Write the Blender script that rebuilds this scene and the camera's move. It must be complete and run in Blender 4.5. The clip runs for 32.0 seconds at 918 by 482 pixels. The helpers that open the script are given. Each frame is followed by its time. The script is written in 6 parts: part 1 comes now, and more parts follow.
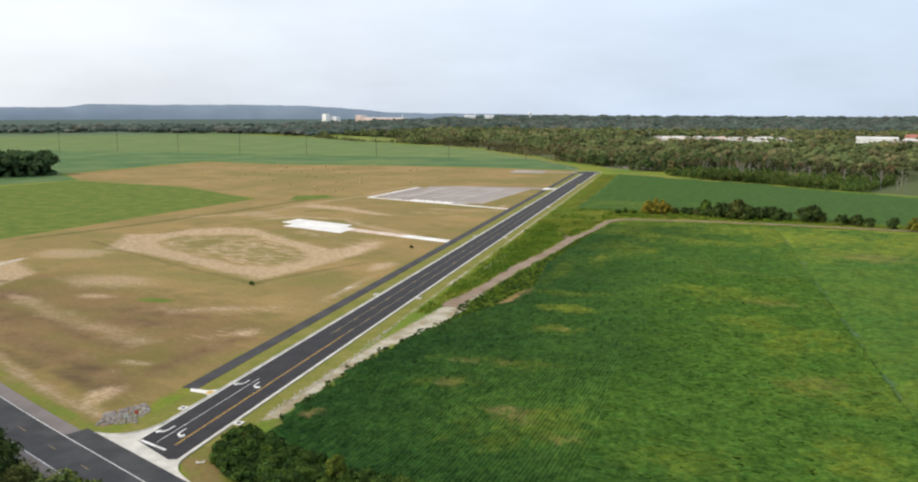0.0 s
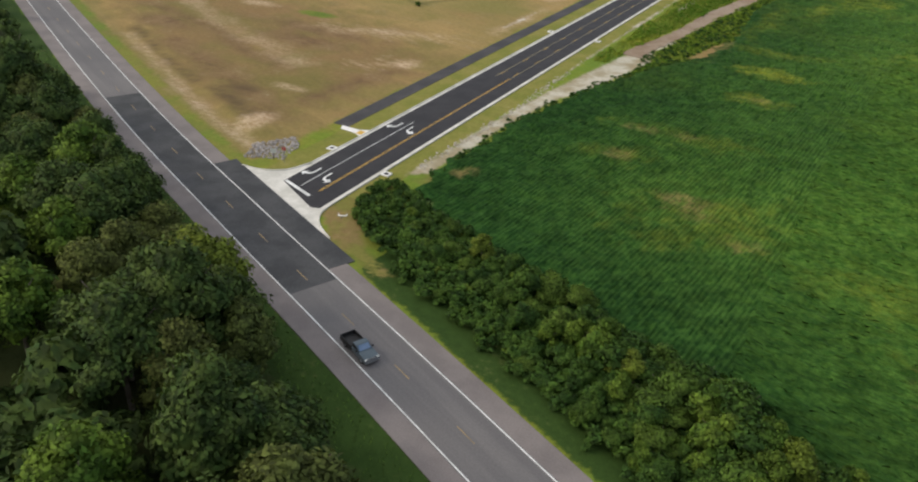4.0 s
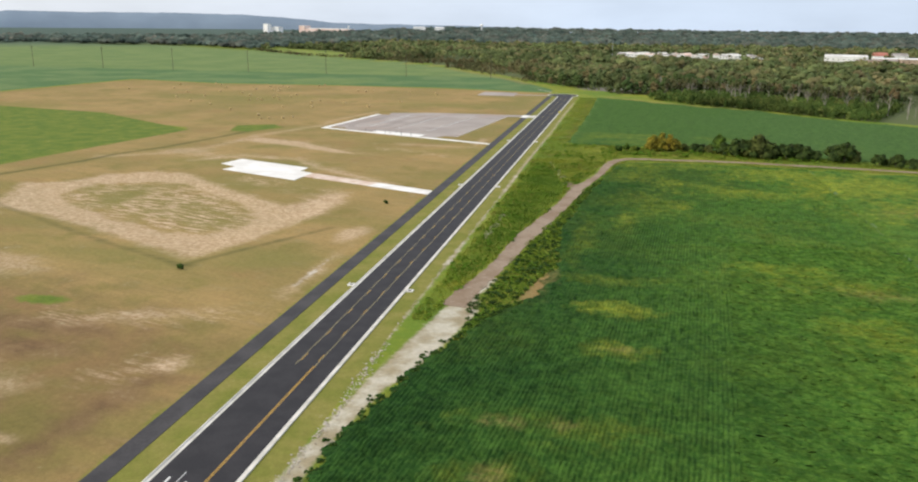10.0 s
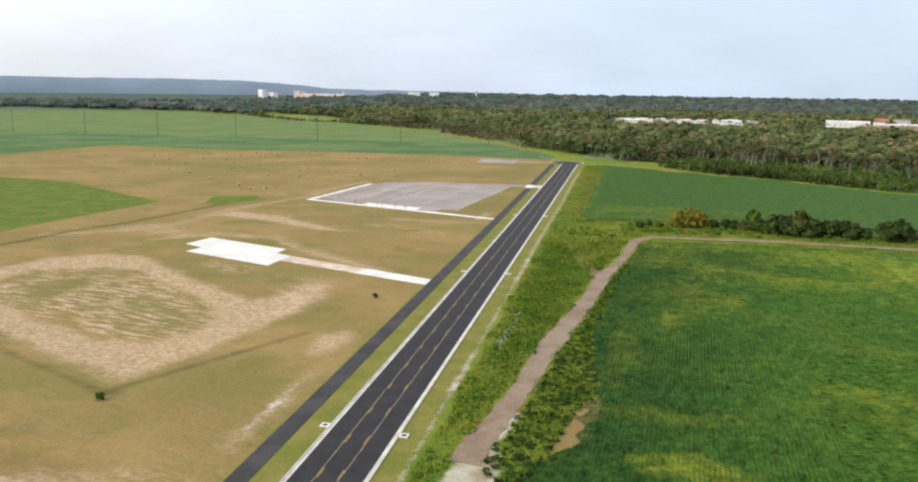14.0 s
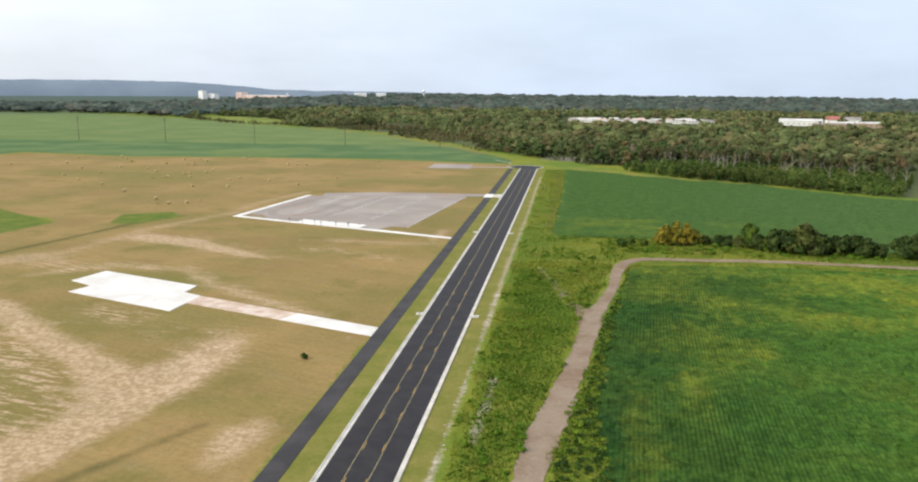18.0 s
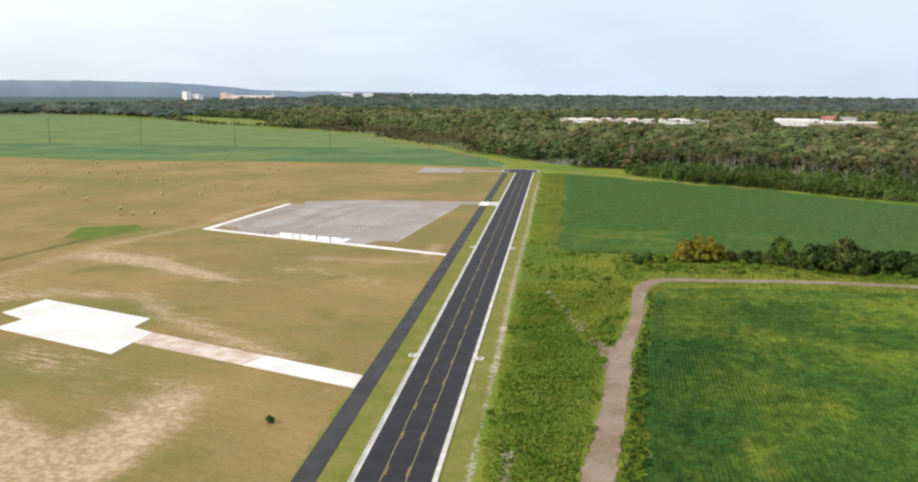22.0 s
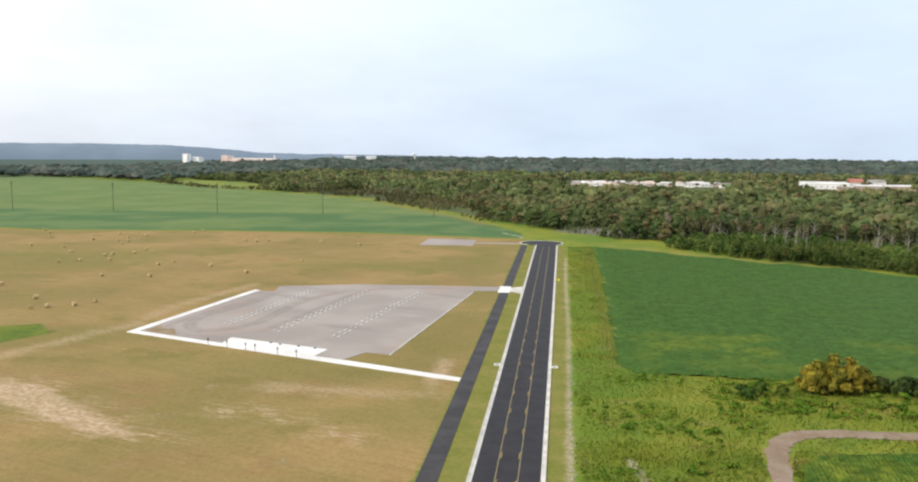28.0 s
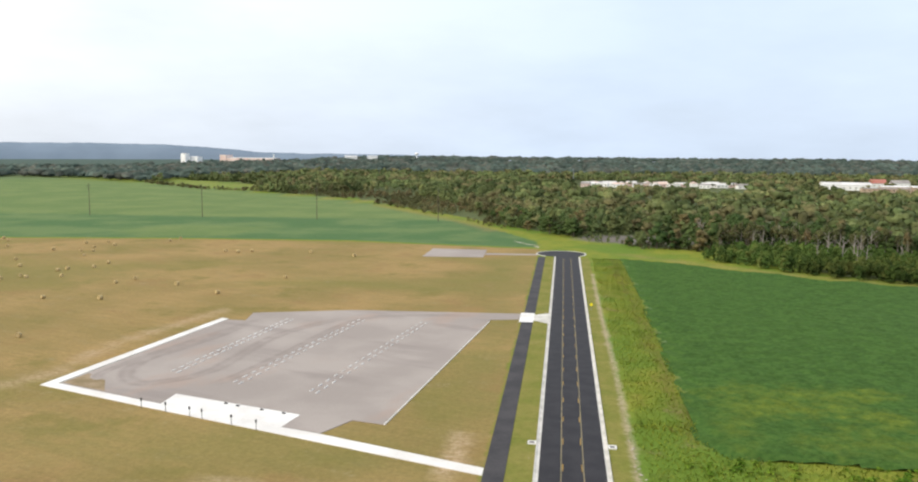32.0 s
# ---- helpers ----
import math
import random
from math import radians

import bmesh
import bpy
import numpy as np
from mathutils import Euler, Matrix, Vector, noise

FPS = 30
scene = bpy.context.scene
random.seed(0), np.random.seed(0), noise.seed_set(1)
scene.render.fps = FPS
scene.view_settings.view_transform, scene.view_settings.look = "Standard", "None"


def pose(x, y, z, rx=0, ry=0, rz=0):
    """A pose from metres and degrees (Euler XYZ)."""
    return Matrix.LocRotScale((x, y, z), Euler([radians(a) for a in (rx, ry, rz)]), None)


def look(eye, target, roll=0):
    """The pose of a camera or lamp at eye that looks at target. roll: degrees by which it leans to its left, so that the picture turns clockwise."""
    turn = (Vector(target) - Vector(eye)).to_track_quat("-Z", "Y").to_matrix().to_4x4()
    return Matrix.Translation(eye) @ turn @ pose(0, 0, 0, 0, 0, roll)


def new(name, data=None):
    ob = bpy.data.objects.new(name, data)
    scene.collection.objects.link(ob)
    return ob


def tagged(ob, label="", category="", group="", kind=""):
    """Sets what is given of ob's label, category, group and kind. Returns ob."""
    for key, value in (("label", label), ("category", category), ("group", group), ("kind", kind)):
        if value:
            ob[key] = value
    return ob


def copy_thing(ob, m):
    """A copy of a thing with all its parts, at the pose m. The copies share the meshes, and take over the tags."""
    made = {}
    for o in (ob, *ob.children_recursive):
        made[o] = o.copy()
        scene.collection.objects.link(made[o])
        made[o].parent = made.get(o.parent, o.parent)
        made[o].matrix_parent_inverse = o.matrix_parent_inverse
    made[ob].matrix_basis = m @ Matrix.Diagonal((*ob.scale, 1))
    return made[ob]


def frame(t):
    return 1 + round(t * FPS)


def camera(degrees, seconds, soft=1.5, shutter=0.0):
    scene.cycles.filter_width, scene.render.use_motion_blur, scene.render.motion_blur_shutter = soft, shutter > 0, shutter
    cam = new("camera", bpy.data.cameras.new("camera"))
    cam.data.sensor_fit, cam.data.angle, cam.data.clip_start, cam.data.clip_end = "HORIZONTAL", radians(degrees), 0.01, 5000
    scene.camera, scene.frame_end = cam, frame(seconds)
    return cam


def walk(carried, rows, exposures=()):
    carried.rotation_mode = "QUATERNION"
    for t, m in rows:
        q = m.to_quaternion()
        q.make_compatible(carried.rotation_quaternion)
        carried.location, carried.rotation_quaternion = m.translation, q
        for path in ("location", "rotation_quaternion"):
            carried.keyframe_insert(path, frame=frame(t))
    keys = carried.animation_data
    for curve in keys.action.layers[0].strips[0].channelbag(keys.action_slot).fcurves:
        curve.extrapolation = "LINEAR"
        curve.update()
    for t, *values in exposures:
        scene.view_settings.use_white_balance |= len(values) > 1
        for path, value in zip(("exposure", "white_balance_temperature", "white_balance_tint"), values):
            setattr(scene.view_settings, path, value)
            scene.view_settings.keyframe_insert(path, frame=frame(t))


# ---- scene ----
cam = camera(59.5, 32.0, soft=2.1)
PATH = [
    (0, (83.692, -70.633, 56.749), (83.155, -68.734, 56.425), 0.1),
    (0.5, (82.248, -69.072, 56.674), (81.719, -67.182, 56.289), 0.5),
    (1, (80.686, -67.042, 56.529), (80.172, -65.181, 56.005), 0.7),
    (1.5, (79.394, -64.377, 56.383), (78.895, -62.559, 55.716), 0.8),
    (2, (77.698, -61.485, 56.336), (77.222, -59.718, 55.53), 0.9),
    (2.5, (76.355, -58.481, 56.571), (75.902, -56.773, 55.634), 1.0),
    (3, (75.51, -56.195, 57.06), (75.067, -54.514, 56.071), 1.0),
    (3.5, (75.709, -54.41, 57.782), (75.093, -52.787, 56.789), 1.9),
    (4, (75.997, -51.701, 58.284), (75.194, -50.158, 57.297), 3.1),
    (4.5, (74.674, -48.142, 58.434), (73.796, -46.585, 57.537), 3.1),
    (6.5, (67.849, -35.197, 58.006), (66.878, -33.545, 57.431), 2.9),
    (7, (65.812, -32.158, 58.22), (64.949, -30.447, 57.649), 2.6),
    (7.5, (62.776, -30.522, 58.536), (62.18, -28.697, 57.975), 1.3),
    (8, (60.341, -27.952, 59.13), (59.902, -26.083, 58.569), 0.8),
    (8.5, (58.516, -24.827, 59.42), (58.101, -22.953, 58.858), 0.7),
    (9, (56.732, -20.492, 59.342), (56.316, -18.618, 58.780), 0.7),
    (9.5, (54.947, -16.157, 59.264), (54.546, -14.271, 58.732), 0.6),
    (10, (53.105, -10.047, 58.824), (52.707, -8.16, 58.294), 0.7),
    (10.5, (51.313, -4.306, 58.387), (50.919, -2.412, 57.879), 0.7),
    (11, (49.761, 1.304, 58.186), (49.369, 3.198, 57.679), 0.8),
    (11.5, (48.235, 6.671, 58.111), (47.845, 8.566, 57.603), 0.7),
    (12, (46.635, 11.888, 57.919), (46.247, 13.783, 57.411), 0.8),
    (12.5, (45.048, 17.4, 57.76), (44.662, 19.295, 57.253), 0.8),
    (13, (43.458, 23.113, 57.579), (43.073, 25.009, 57.072), 0.8),
    (13.5, (41.792, 28.923, 57.335), (41.405, 30.833, 56.885), 0.9),
    (14, (40.484, 34.715, 57.001), (40.092, 36.639, 56.624), 0.8),
    (14.5, (38.823, 41.137, 56.777), (38.507, 43.076, 56.402), 0.5),
    (15, (37.073, 47.353, 56.463), (36.781, 49.296, 56.089), 0.5),
    (15.5, (35.459, 53.82, 56.424), (35.177, 55.764, 56.049), 0.5),
    (17.5, (30.475, 79.204, 55.772), (30.202, 81.15, 55.398), 0.5),
    (18, (29.232, 85.168, 55.816), (28.963, 87.114, 55.441), 0.5),
    (18.5, (27.881, 90.543, 55.665), (27.635, 92.492, 55.29), 0.5),
    (19, (26.755, 94.325, 55.565), (26.518, 96.275, 55.191), 0.5),
    (19.5, (25.812, 97.028, 55.392), (25.576, 98.978, 55.017), 0.5),
    (20, (24.988, 99.869, 55.263), (24.751, 101.82, 54.888), 0.4),
    (20.5, (24.163, 103.521, 55.199), (23.925, 105.472, 54.824), 0.4),
    (21, (23.452, 107.746, 55.275), (23.214, 109.696, 54.9), 0.4),
    (21.5, (22.75, 112.766, 55.194), (22.512, 114.716, 54.82), 0.4),
    (22, (21.999, 118.005, 55.085), (21.76, 119.955, 54.711), 0.4),
    (22.5, (21.359, 123.571, 55.073), (21.119, 125.521, 54.699), 0.4),
    (23, (20.612, 129.869, 55.072), (20.369, 131.82, 54.704), 0.4),
    (23.5, (19.59, 136.434, 54.936), (19.344, 138.397, 54.645), 0.4),
    (24, (18.457, 143.353, 54.593), (18.210, 145.323, 54.350), 0.4),
    (24.5, (17.519, 150.469, 54.199), (17.268, 152.441, 53.975), 0.4),
    (25, (16.543, 157.696, 53.793), (16.292, 159.668, 53.57), 0.4),
    (25.5, (14.671, 165.009, 53.46), (14.421, 166.981, 53.238), 0.4),
    (27.5, (9.249, 193.581, 52.581), (8.999, 195.552, 52.359), 0.4),
    (28, (7.895, 200.29, 52.519), (7.644, 202.261, 52.297), 0.4),
    (28.5, (6.665, 207.04, 52.519), (6.414, 209.012, 52.297), 0.4),
    (29, (5.547, 213.586, 52.599), (5.296, 215.558, 52.377), 0.4),
    (29.5, (4.365, 220.23, 52.548), (4.112, 222.202, 52.325), 0.4),
    (30, (2.943, 227.333, 52.461), (2.69, 229.305, 52.238), 0.4),
    (30.5, (1.573, 234.282, 52.193), (1.32, 236.254, 51.971), 0.4),
    (31, (0.363, 241.204, 52.151), (0.109, 243.175, 51.928), 0.4),
    (31.5, (-0.988, 247.87, 52.071), (-1.243, 249.841, 51.848), 0.4),
    (32, (-2.388, 254.816, 51.914), (-2.644, 256.787, 51.691), 0.4),
]
walk(cam, [(t, look(e, a, r)) for t, e, a, r in PATH], exposures=[(0, -0.08), (1.5, -0.2), (4.5, -0.26), (7, -0.07), (8, -0.04), (10, -0.02), (14, 0.0), (18, 0.02), (32, 0.06)])

from mathutils.geometry import tessellate_polygon

# ---- light ----
SUN_AZ, SUN_EL = radians(-116), radians(32)   # from the west, counted from +y
world = bpy.data.worlds.new("sky")
scene.world = world
world.use_nodes = True
wn, wl = world.node_tree.nodes, world.node_tree.links
wn.clear()
sky = wn.new("ShaderNodeTexSky")
sky.sky_type, sky.sun_disc = "NISHITA", False
sky.sun_elevation, sky.sun_rotation = SUN_EL, SUN_AZ
sky.air_density, sky.dust_density, sky.ozone_density = 1.0, 3.0, 1.5
wco = wn.new("ShaderNodeTexCoord")
wmap = wn.new("ShaderNodeMapping")
wmap.inputs["Scale"].default_value = (1.0, 1.0, 3.2)
wl.new(wco.outputs["Generated"], wmap.inputs["Vector"])
wno = wn.new("ShaderNodeTexNoise")
wno.inputs["Scale"].default_value, wno.inputs["Detail"].default_value = 1.7, 7.0
wno.inputs["Roughness"].default_value = 0.55
wl.new(wmap.outputs["Vector"], wno.inputs["Vector"])
wra = wn.new("ShaderNodeMapRange")
wra.inputs["From Min"].default_value, wra.inputs["From Max"].default_value = 0.30, 0.66
wra.inputs["To Min"].default_value, wra.inputs["To Max"].default_value = 0.66, 0.97
wl.new(wno.outputs["Fac"], wra.inputs["Value"])
# the veil of cloud is brighter round the sun
wdot = wn.new("ShaderNodeVectorMath")
wdot.operation = "DOT_PRODUCT"
wl.new(wco.outputs["Generated"], wdot.inputs[0])
wdot.inputs[1].default_value = (math.sin(SUN_AZ) * math.cos(SUN_EL), math.cos(SUN_AZ) * math.cos(SUN_EL), math.sin(SUN_EL))
wglow = wn.new("ShaderNodeMapRange")
wglow.inputs["From Min"].default_value, wglow.inputs["From Max"].default_value = -0.35, 0.62
wglow.inputs["To Min"].default_value, wglow.inputs["To Max"].default_value = 0.0, 1.0
wl.new(wdot.outputs["Value"], wglow.inputs["Value"])
wcl = wn.new("ShaderNodeMix")
wcl.data_type = "RGBA"
wcl.inputs[6].default_value, wcl.inputs[7].default_value = (7.8, 9.1, 11.0, 1), (13.0, 13.1, 13.2, 1)
wl.new(wglow.outputs["Result"], wcl.inputs[0])
wmix = wn.new("ShaderNodeMix")
wmix.data_type = "RGBA"
wl.new(wra.outputs["Result"], wmix.inputs[0])
wl.new(sky.outputs["Color"], wmix.inputs[6])
wl.new(wcl.outputs[2], wmix.inputs[7])
wbg = wn.new("ShaderNodeBackground")
wbg.inputs["Strength"].default_value = 0.1
wout = wn.new("ShaderNodeOutputWorld")
wl.new(wmix.outputs[2], wbg.inputs["Color"])
wl.new(wbg.outputs["Background"], wout.inputs["Surface"])

sun = new("sun", bpy.data.lights.new("sun", "SUN"))
sun.data.energy, sun.data.angle, sun.data.color = 2.2, radians(18), (1.0, 0.90, 0.74)
sun.matrix_world = look((0, 0, 0), tuple(-c for c in wdot.inputs[1].default_value))


# ---- materials ----
class Nodes:
    """A short way to write a node material."""

    def __init__(self, name):
        self.mat = bpy.data.materials.new(name)
        self.mat.use_nodes = True
        self.n, self.l = self.mat.node_tree.nodes, self.mat.node_tree.links
        self.bsdf = self.n["Principled BSDF"]
        self.geo = self.n.new("ShaderNodeNewGeometry")
        self.pos = self.geo.outputs["Position"]

    def put(self, value, socket):
        if isinstance(value, (int, float)):
            socket.default_value = value
        elif isinstance(value, tuple):
            socket.default_value = (*value, 1) if len(value) == 3 and socket.type == "RGBA" else value
        else:
            self.l.new(value, socket)

    def noise(self, scale, detail=4.0, rough=0.55, stretch=None, vector=None):
        v = vector or self.pos
        if stretch:
            m = self.n.new("ShaderNodeMapping")
            m.vector_type = "TEXTURE"
            m.inputs["Scale"].default_value = tuple(1 / s for s in stretch[:3])
            if len(stretch) > 3:
                m.inputs["Rotation"].default_value = (0, 0, radians(stretch[3]))
            self.l.new(v, m.inputs["Vector"])
            v = m.outputs["Vector"]
        t = self.n.new("ShaderNodeTexNoise")
        t.inputs["Scale"].default_value, t.inputs["Detail"].default_value, t.inputs["Roughness"].default_value = scale, detail, rough
        self.l.new(v, t.inputs["Vector"])
        return t.outputs["Fac"]

    def span(self, value, a, b, c=0.0, d=1.0):
        m = self.n.new("ShaderNodeMapRange")
        m.interpolation_type = "SMOOTHSTEP"
        for key, x in zip(("From Min", "From Max", "To Min", "To Max"), (a, b, c, d)):
            m.inputs[key].default_value = x
        self.put(value, m.inputs["Value"])
        return m.outputs["Result"]

    def math(self, op, a, b=0.0):
        m = self.n.new("ShaderNodeMath")
        m.operation = op
        self.put(a, m.inputs[0])
        self.put(b, m.inputs[1])
        return m.outputs[0]

    def mix(self, fac, a, b, blend="MIX"):
        m = self.n.new("ShaderNodeMix")
        m.data_type, m.blend_type = "RGBA", blend
        self.put(fac, m.inputs[0])
        self.put(a, m.inputs[6])
        self.put(b, m.inputs[7])
        return m.outputs[2]

    def attr(self, name):
        a = self.n.new("ShaderNodeAttribute")
        a.attribute_name = name
        return a.outputs["Fac"]

    def random(self):
        return self.n.new("ShaderNodeObjectInfo").outputs["Random"]

    def island(self):
        return self.geo.outputs["Random Per Island"]

    def vary(self, colour, amount, value):
        """colour made up to that much darker or lighter by a value from 0 to 1."""
        h = self.n.new("ShaderNodeHueSaturation")
        self.put(self.span(value, 0, 1, 1 - amount, 1 + amount), h.inputs["Value"])
        self.put(colour, h.inputs["Color"])
        return h.outputs["Color"]

    def done(self, colour, rough=0.9, bump=None, depth=0.05, metal=0.0, spec=0.3):
        self.put(colour, self.bsdf.inputs["Base Color"])
        self.put(rough, self.bsdf.inputs["Roughness"])
        self.bsdf.inputs["Metallic"].default_value = metal
        self.bsdf.inputs["Specular IOR Level"].default_value = spec
        if bump is not None:
            b = self.n.new("ShaderNodeBump")
            b.inputs["Strength"].default_value, b.inputs["Distance"].default_value = 1.0, depth
            self.l.new(bump, b.inputs["Height"])
            self.l.new(b.outputs["Normal"], self.bsdf.inputs["Normal"])
        return self.mat

    def thin(self, colour, share=0.3):
        """Lets part of the light through, as leaves do."""
        t, m, out = self.n.new("ShaderNodeBsdfTranslucent"), self.n.new("ShaderNodeMixShader"), self.n["Material Output"]
        self.put(colour, t.inputs["Color"])
        m.inputs[0].default_value = share
        self.l.new(self.bsdf.outputs[0], m.inputs[1])
        self.l.new(t.outputs[0], m.inputs[2])
        self.l.new(m.outputs[0], out.inputs["Surface"])
        return self.mat


def plain(name, a, b, scale=1.0, fine=12.0, rough=0.8, depth=0.01, metal=0.0, grain=0.12, spec=0.3):
    """Two colours that change over stains and a fine grain."""
    k = Nodes(name)
    big, small = k.noise(scale, 5), k.noise(fine, 3)
    return k.done(k.vary(k.mix(k.span(big, 0.35, 0.65), a, b), grain, small), rough, small, depth, metal, spec)


def foliage(name, dark, light, yellow, scale=0.35):
    k = Nodes(name)
    c = k.mix(k.span(k.noise(scale, 3), 0.35, 0.65), dark, light)
    c = k.mix(k.span(k.random(), 0.55, 1.0, 0.0, 0.55), c, yellow)
    c = k.vary(c, 0.5, k.island())
    k.done(c, 0.75, spec=0.2)
    return k.thin(c)


M_ASPHALT = plain("new_asphalt", (0.020, 0.019, 0.022), (0.030, 0.028, 0.031), 0.25, 3.0, 0.75, 0.01, grain=0.25)
M_PATH = plain("path_asphalt", (0.040, 0.038, 0.041), (0.062, 0.058, 0.060), 0.15, 2.0, 0.85, 0.01, grain=0.25)
M_CONCRETE = plain("concrete", (0.68, 0.655, 0.62), (0.80, 0.785, 0.76), 0.12, 2.5, 0.85, 0.01)
M_KERB = plain("kerb_concrete", (0.50, 0.48, 0.43), (0.66, 0.63, 0.58), 0.3, 4.0, 0.85, 0.01)
M_WHITE = plain("white_paint", (0.55, 0.55, 0.53), (0.80, 0.80, 0.78), 0.6, 9.0, 0.6, 0.004)
M_YELLOW = plain("yellow_paint", (0.42, 0.24, 0.04), (0.60, 0.37, 0.06), 0.6, 9.0, 0.6, 0.004)
M_METAL = plain("galvanised_steel", (0.30, 0.31, 0.32), (0.42, 0.43, 0.44), 2.0, 20.0, 0.45, 0.002, 0.9)
M_DARKMETAL = plain("dark_metal", (0.03, 0.03, 0.03), (0.06, 0.06, 0.06), 2.0, 20.0, 0.5, 0.002, 0.5)
M_WOODPOLE = plain("weathered_wood", (0.09, 0.07, 0.05), (0.16, 0.13, 0.10), 1.0, 9.0, 0.9, 0.01)
M_BARK = plain("bark", (0.10, 0.08, 0.06), (0.18, 0.15, 0.12), 1.0, 9.0, 0.95, 0.03)
M_DEADWOOD = plain("bare_pale_wood", (0.24, 0.215, 0.18), (0.36, 0.33, 0.285), 0.4, 5.0, 0.95, 0.03)
M_LEAF = foliage("leaves", (0.032, 0.062, 0.014), (0.078, 0.116, 0.025), (0.140, 0.142, 0.035), 0.5)
M_LEAF_HEDGE = foliage("hedge_leaves", (0.030, 0.070, 0.012), (0.072, 0.136, 0.020), (0.125, 0.185, 0.026), 0.5)
M_LEAF_GOLD = foliage("yellowing_leaves", (0.17, 0.17, 0.022), (0.34, 0.29, 0.035), (0.40, 0.30, 0.035))
M_LEAF_LIME = foliage("yellow_green_leaves", (0.055, 0.110, 0.014), (0.120, 0.185, 0.022), (0.20, 0.22, 0.03))
M_YELLOW_PALE = plain("worn_pale_yellow_paint", (0.30, 0.25, 0.12), (0.46, 0.38, 0.19), 0.5, 7.0, 0.65, 0.004, grain=0.25)
M_FADED = plain("faded_yellow_paint", (0.20, 0.155, 0.095), (0.36, 0.25, 0.11), 0.6, 9.0, 0.7, 0.004)
M_HAY = plain("hay", (0.44, 0.33, 0.155), (0.58, 0.445, 0.225), 0.8, 14.0, 0.95, 0.03)


# ---- shapes ----
def mesh_of(name, V, F, smooth=False, N=None, tint=None):
    """A mesh from arrays of places and of triangles or quads."""
    V, F = np.asarray(V, np.float32), np.asarray(F, np.int32)
    me = bpy.data.meshes.new(name)
    k = F.shape[1]
    me.vertices.add(len(V))
    me.vertices.foreach_set("co", V.ravel())
    me.loops.add(F.size)
    me.loops.foreach_set("vertex_index", F.ravel())
    me.polygons.add(len(F))
    me.polygons.foreach_set("loop_start", np.arange(0, F.size, k, dtype=np.int32))
    me.polygons.foreach_set("use_smooth", np.full(len(F), smooth, dtype=bool))
    me.update(calc_edges=True)
    if N is not None:
        me.polygons.foreach_set("use_smooth", np.ones(len(F), dtype=bool))
        me.normals_split_custom_set_from_vertices(N)
    if tint is not None:
        me.attributes.new("tint", "FLOAT", "POINT").data.foreach_set("value", np.asarray(tint, np.float32))
    return me


def part(name, bm, material, parent=None, label=""):
    """Links a bmesh or a mesh as one object, under its thing if it has one."""
    if isinstance(bm, bmesh.types.BMesh):
        me = bpy.data.meshes.new(name)
        bm.to_mesh(me)
        bm.free()
    else:
        me = bm
    if material and not me.materials:
        me.materials.append(material)
    ob = new(name, me)
    ob.parent = parent
    if label:
        tagged(ob, label)
    return ob


def thing(name, m, label, category, group="", kind=""):
    ob = new(name)
    ob.matrix_world = m
    return tagged(ob, label, category, group, kind)


def prism(pts, z0, z1, bm=None):
    """An upright slab over the outline pts."""
    bm = bm or bmesh.new()
    lo = [bm.verts.new((x, y, z0)) for x, y in pts]
    hi = [bm.verts.new((x, y, z1)) for x, y in pts]
    n = len(pts)
    area = sum(pts[i][0] * pts[(i + 1) % n][1] - pts[(i + 1) % n][0] * pts[i][1] for i in range(n))
    if n == 4:
        bm.faces.new(hi if area > 0 else hi[::-1])
    else:
        for tri in tessellate_polygon([[Vector((x, y, 0)) for x, y in pts]]):
            a, b, c = (Vector(pts[i]) for i in tri)
            up = (b - a).x * (c - a).y - (b - a).y * (c - a).x > 0
            bm.faces.new([hi[i] for i in (tri if up else tri[::-1])])
    for i in range(n):
        j = (i + 1) % n
        bm.faces.new((lo[i], lo[j], hi[j], hi[i]) if area > 0 else (lo[j], lo[i], hi[i], hi[j]))
    return bm


def box(x0, x1, y0, y1, z0, z1, bm=None):
    return prism([(x0, y0), (x1, y0), (x1, y1), (x0, y1)], z0, z1, bm)


def rod(a, b, r, r2=None, sides=8, bm=None):
    """A tapered round bar from a to b."""
    bm = bm or bmesh.new()
    a, b = Vector(a), Vector(b)
    q = (b - a).to_track_quat("Z", "Y")
    ring = lambda c, s: [bm.verts.new(c + q @ Vector((s * math.cos(i * math.tau / sides), s * math.sin(i * math.tau / sides), 0))) for i in range(sides)]
    lo, hi = ring(a, r), ring(b, r if r2 is None else r2)
    for i in range(sides):
        bm.faces.new((lo[i], lo[(i + 1) % sides], hi[(i + 1) % sides], hi[i]))
    bm.faces.new(hi)
    bm.faces.new(lo[::-1])
    return bm


def along(line, offset):
    """The line moved sideways; a positive offset goes to its left."""
    P = [Vector(p) for p in line]
    out = []
    for i, p in enumerate(P):
        d = (P[min(i + 1, len(P) - 1)] - P[max(i - 1, 0)]).normalized()
        out.append((p.x - d.y * offset, p.y + d.x * offset))
    return out


def band(line, a, b, z0, z1, bm=None):
    """A slab along a line, between two offsets."""
    return prism(along(line, a) + along(line, b)[::-1], z0, z1, bm) if len(line) == 2 else strip(line, a, b, z0, z1, bm)


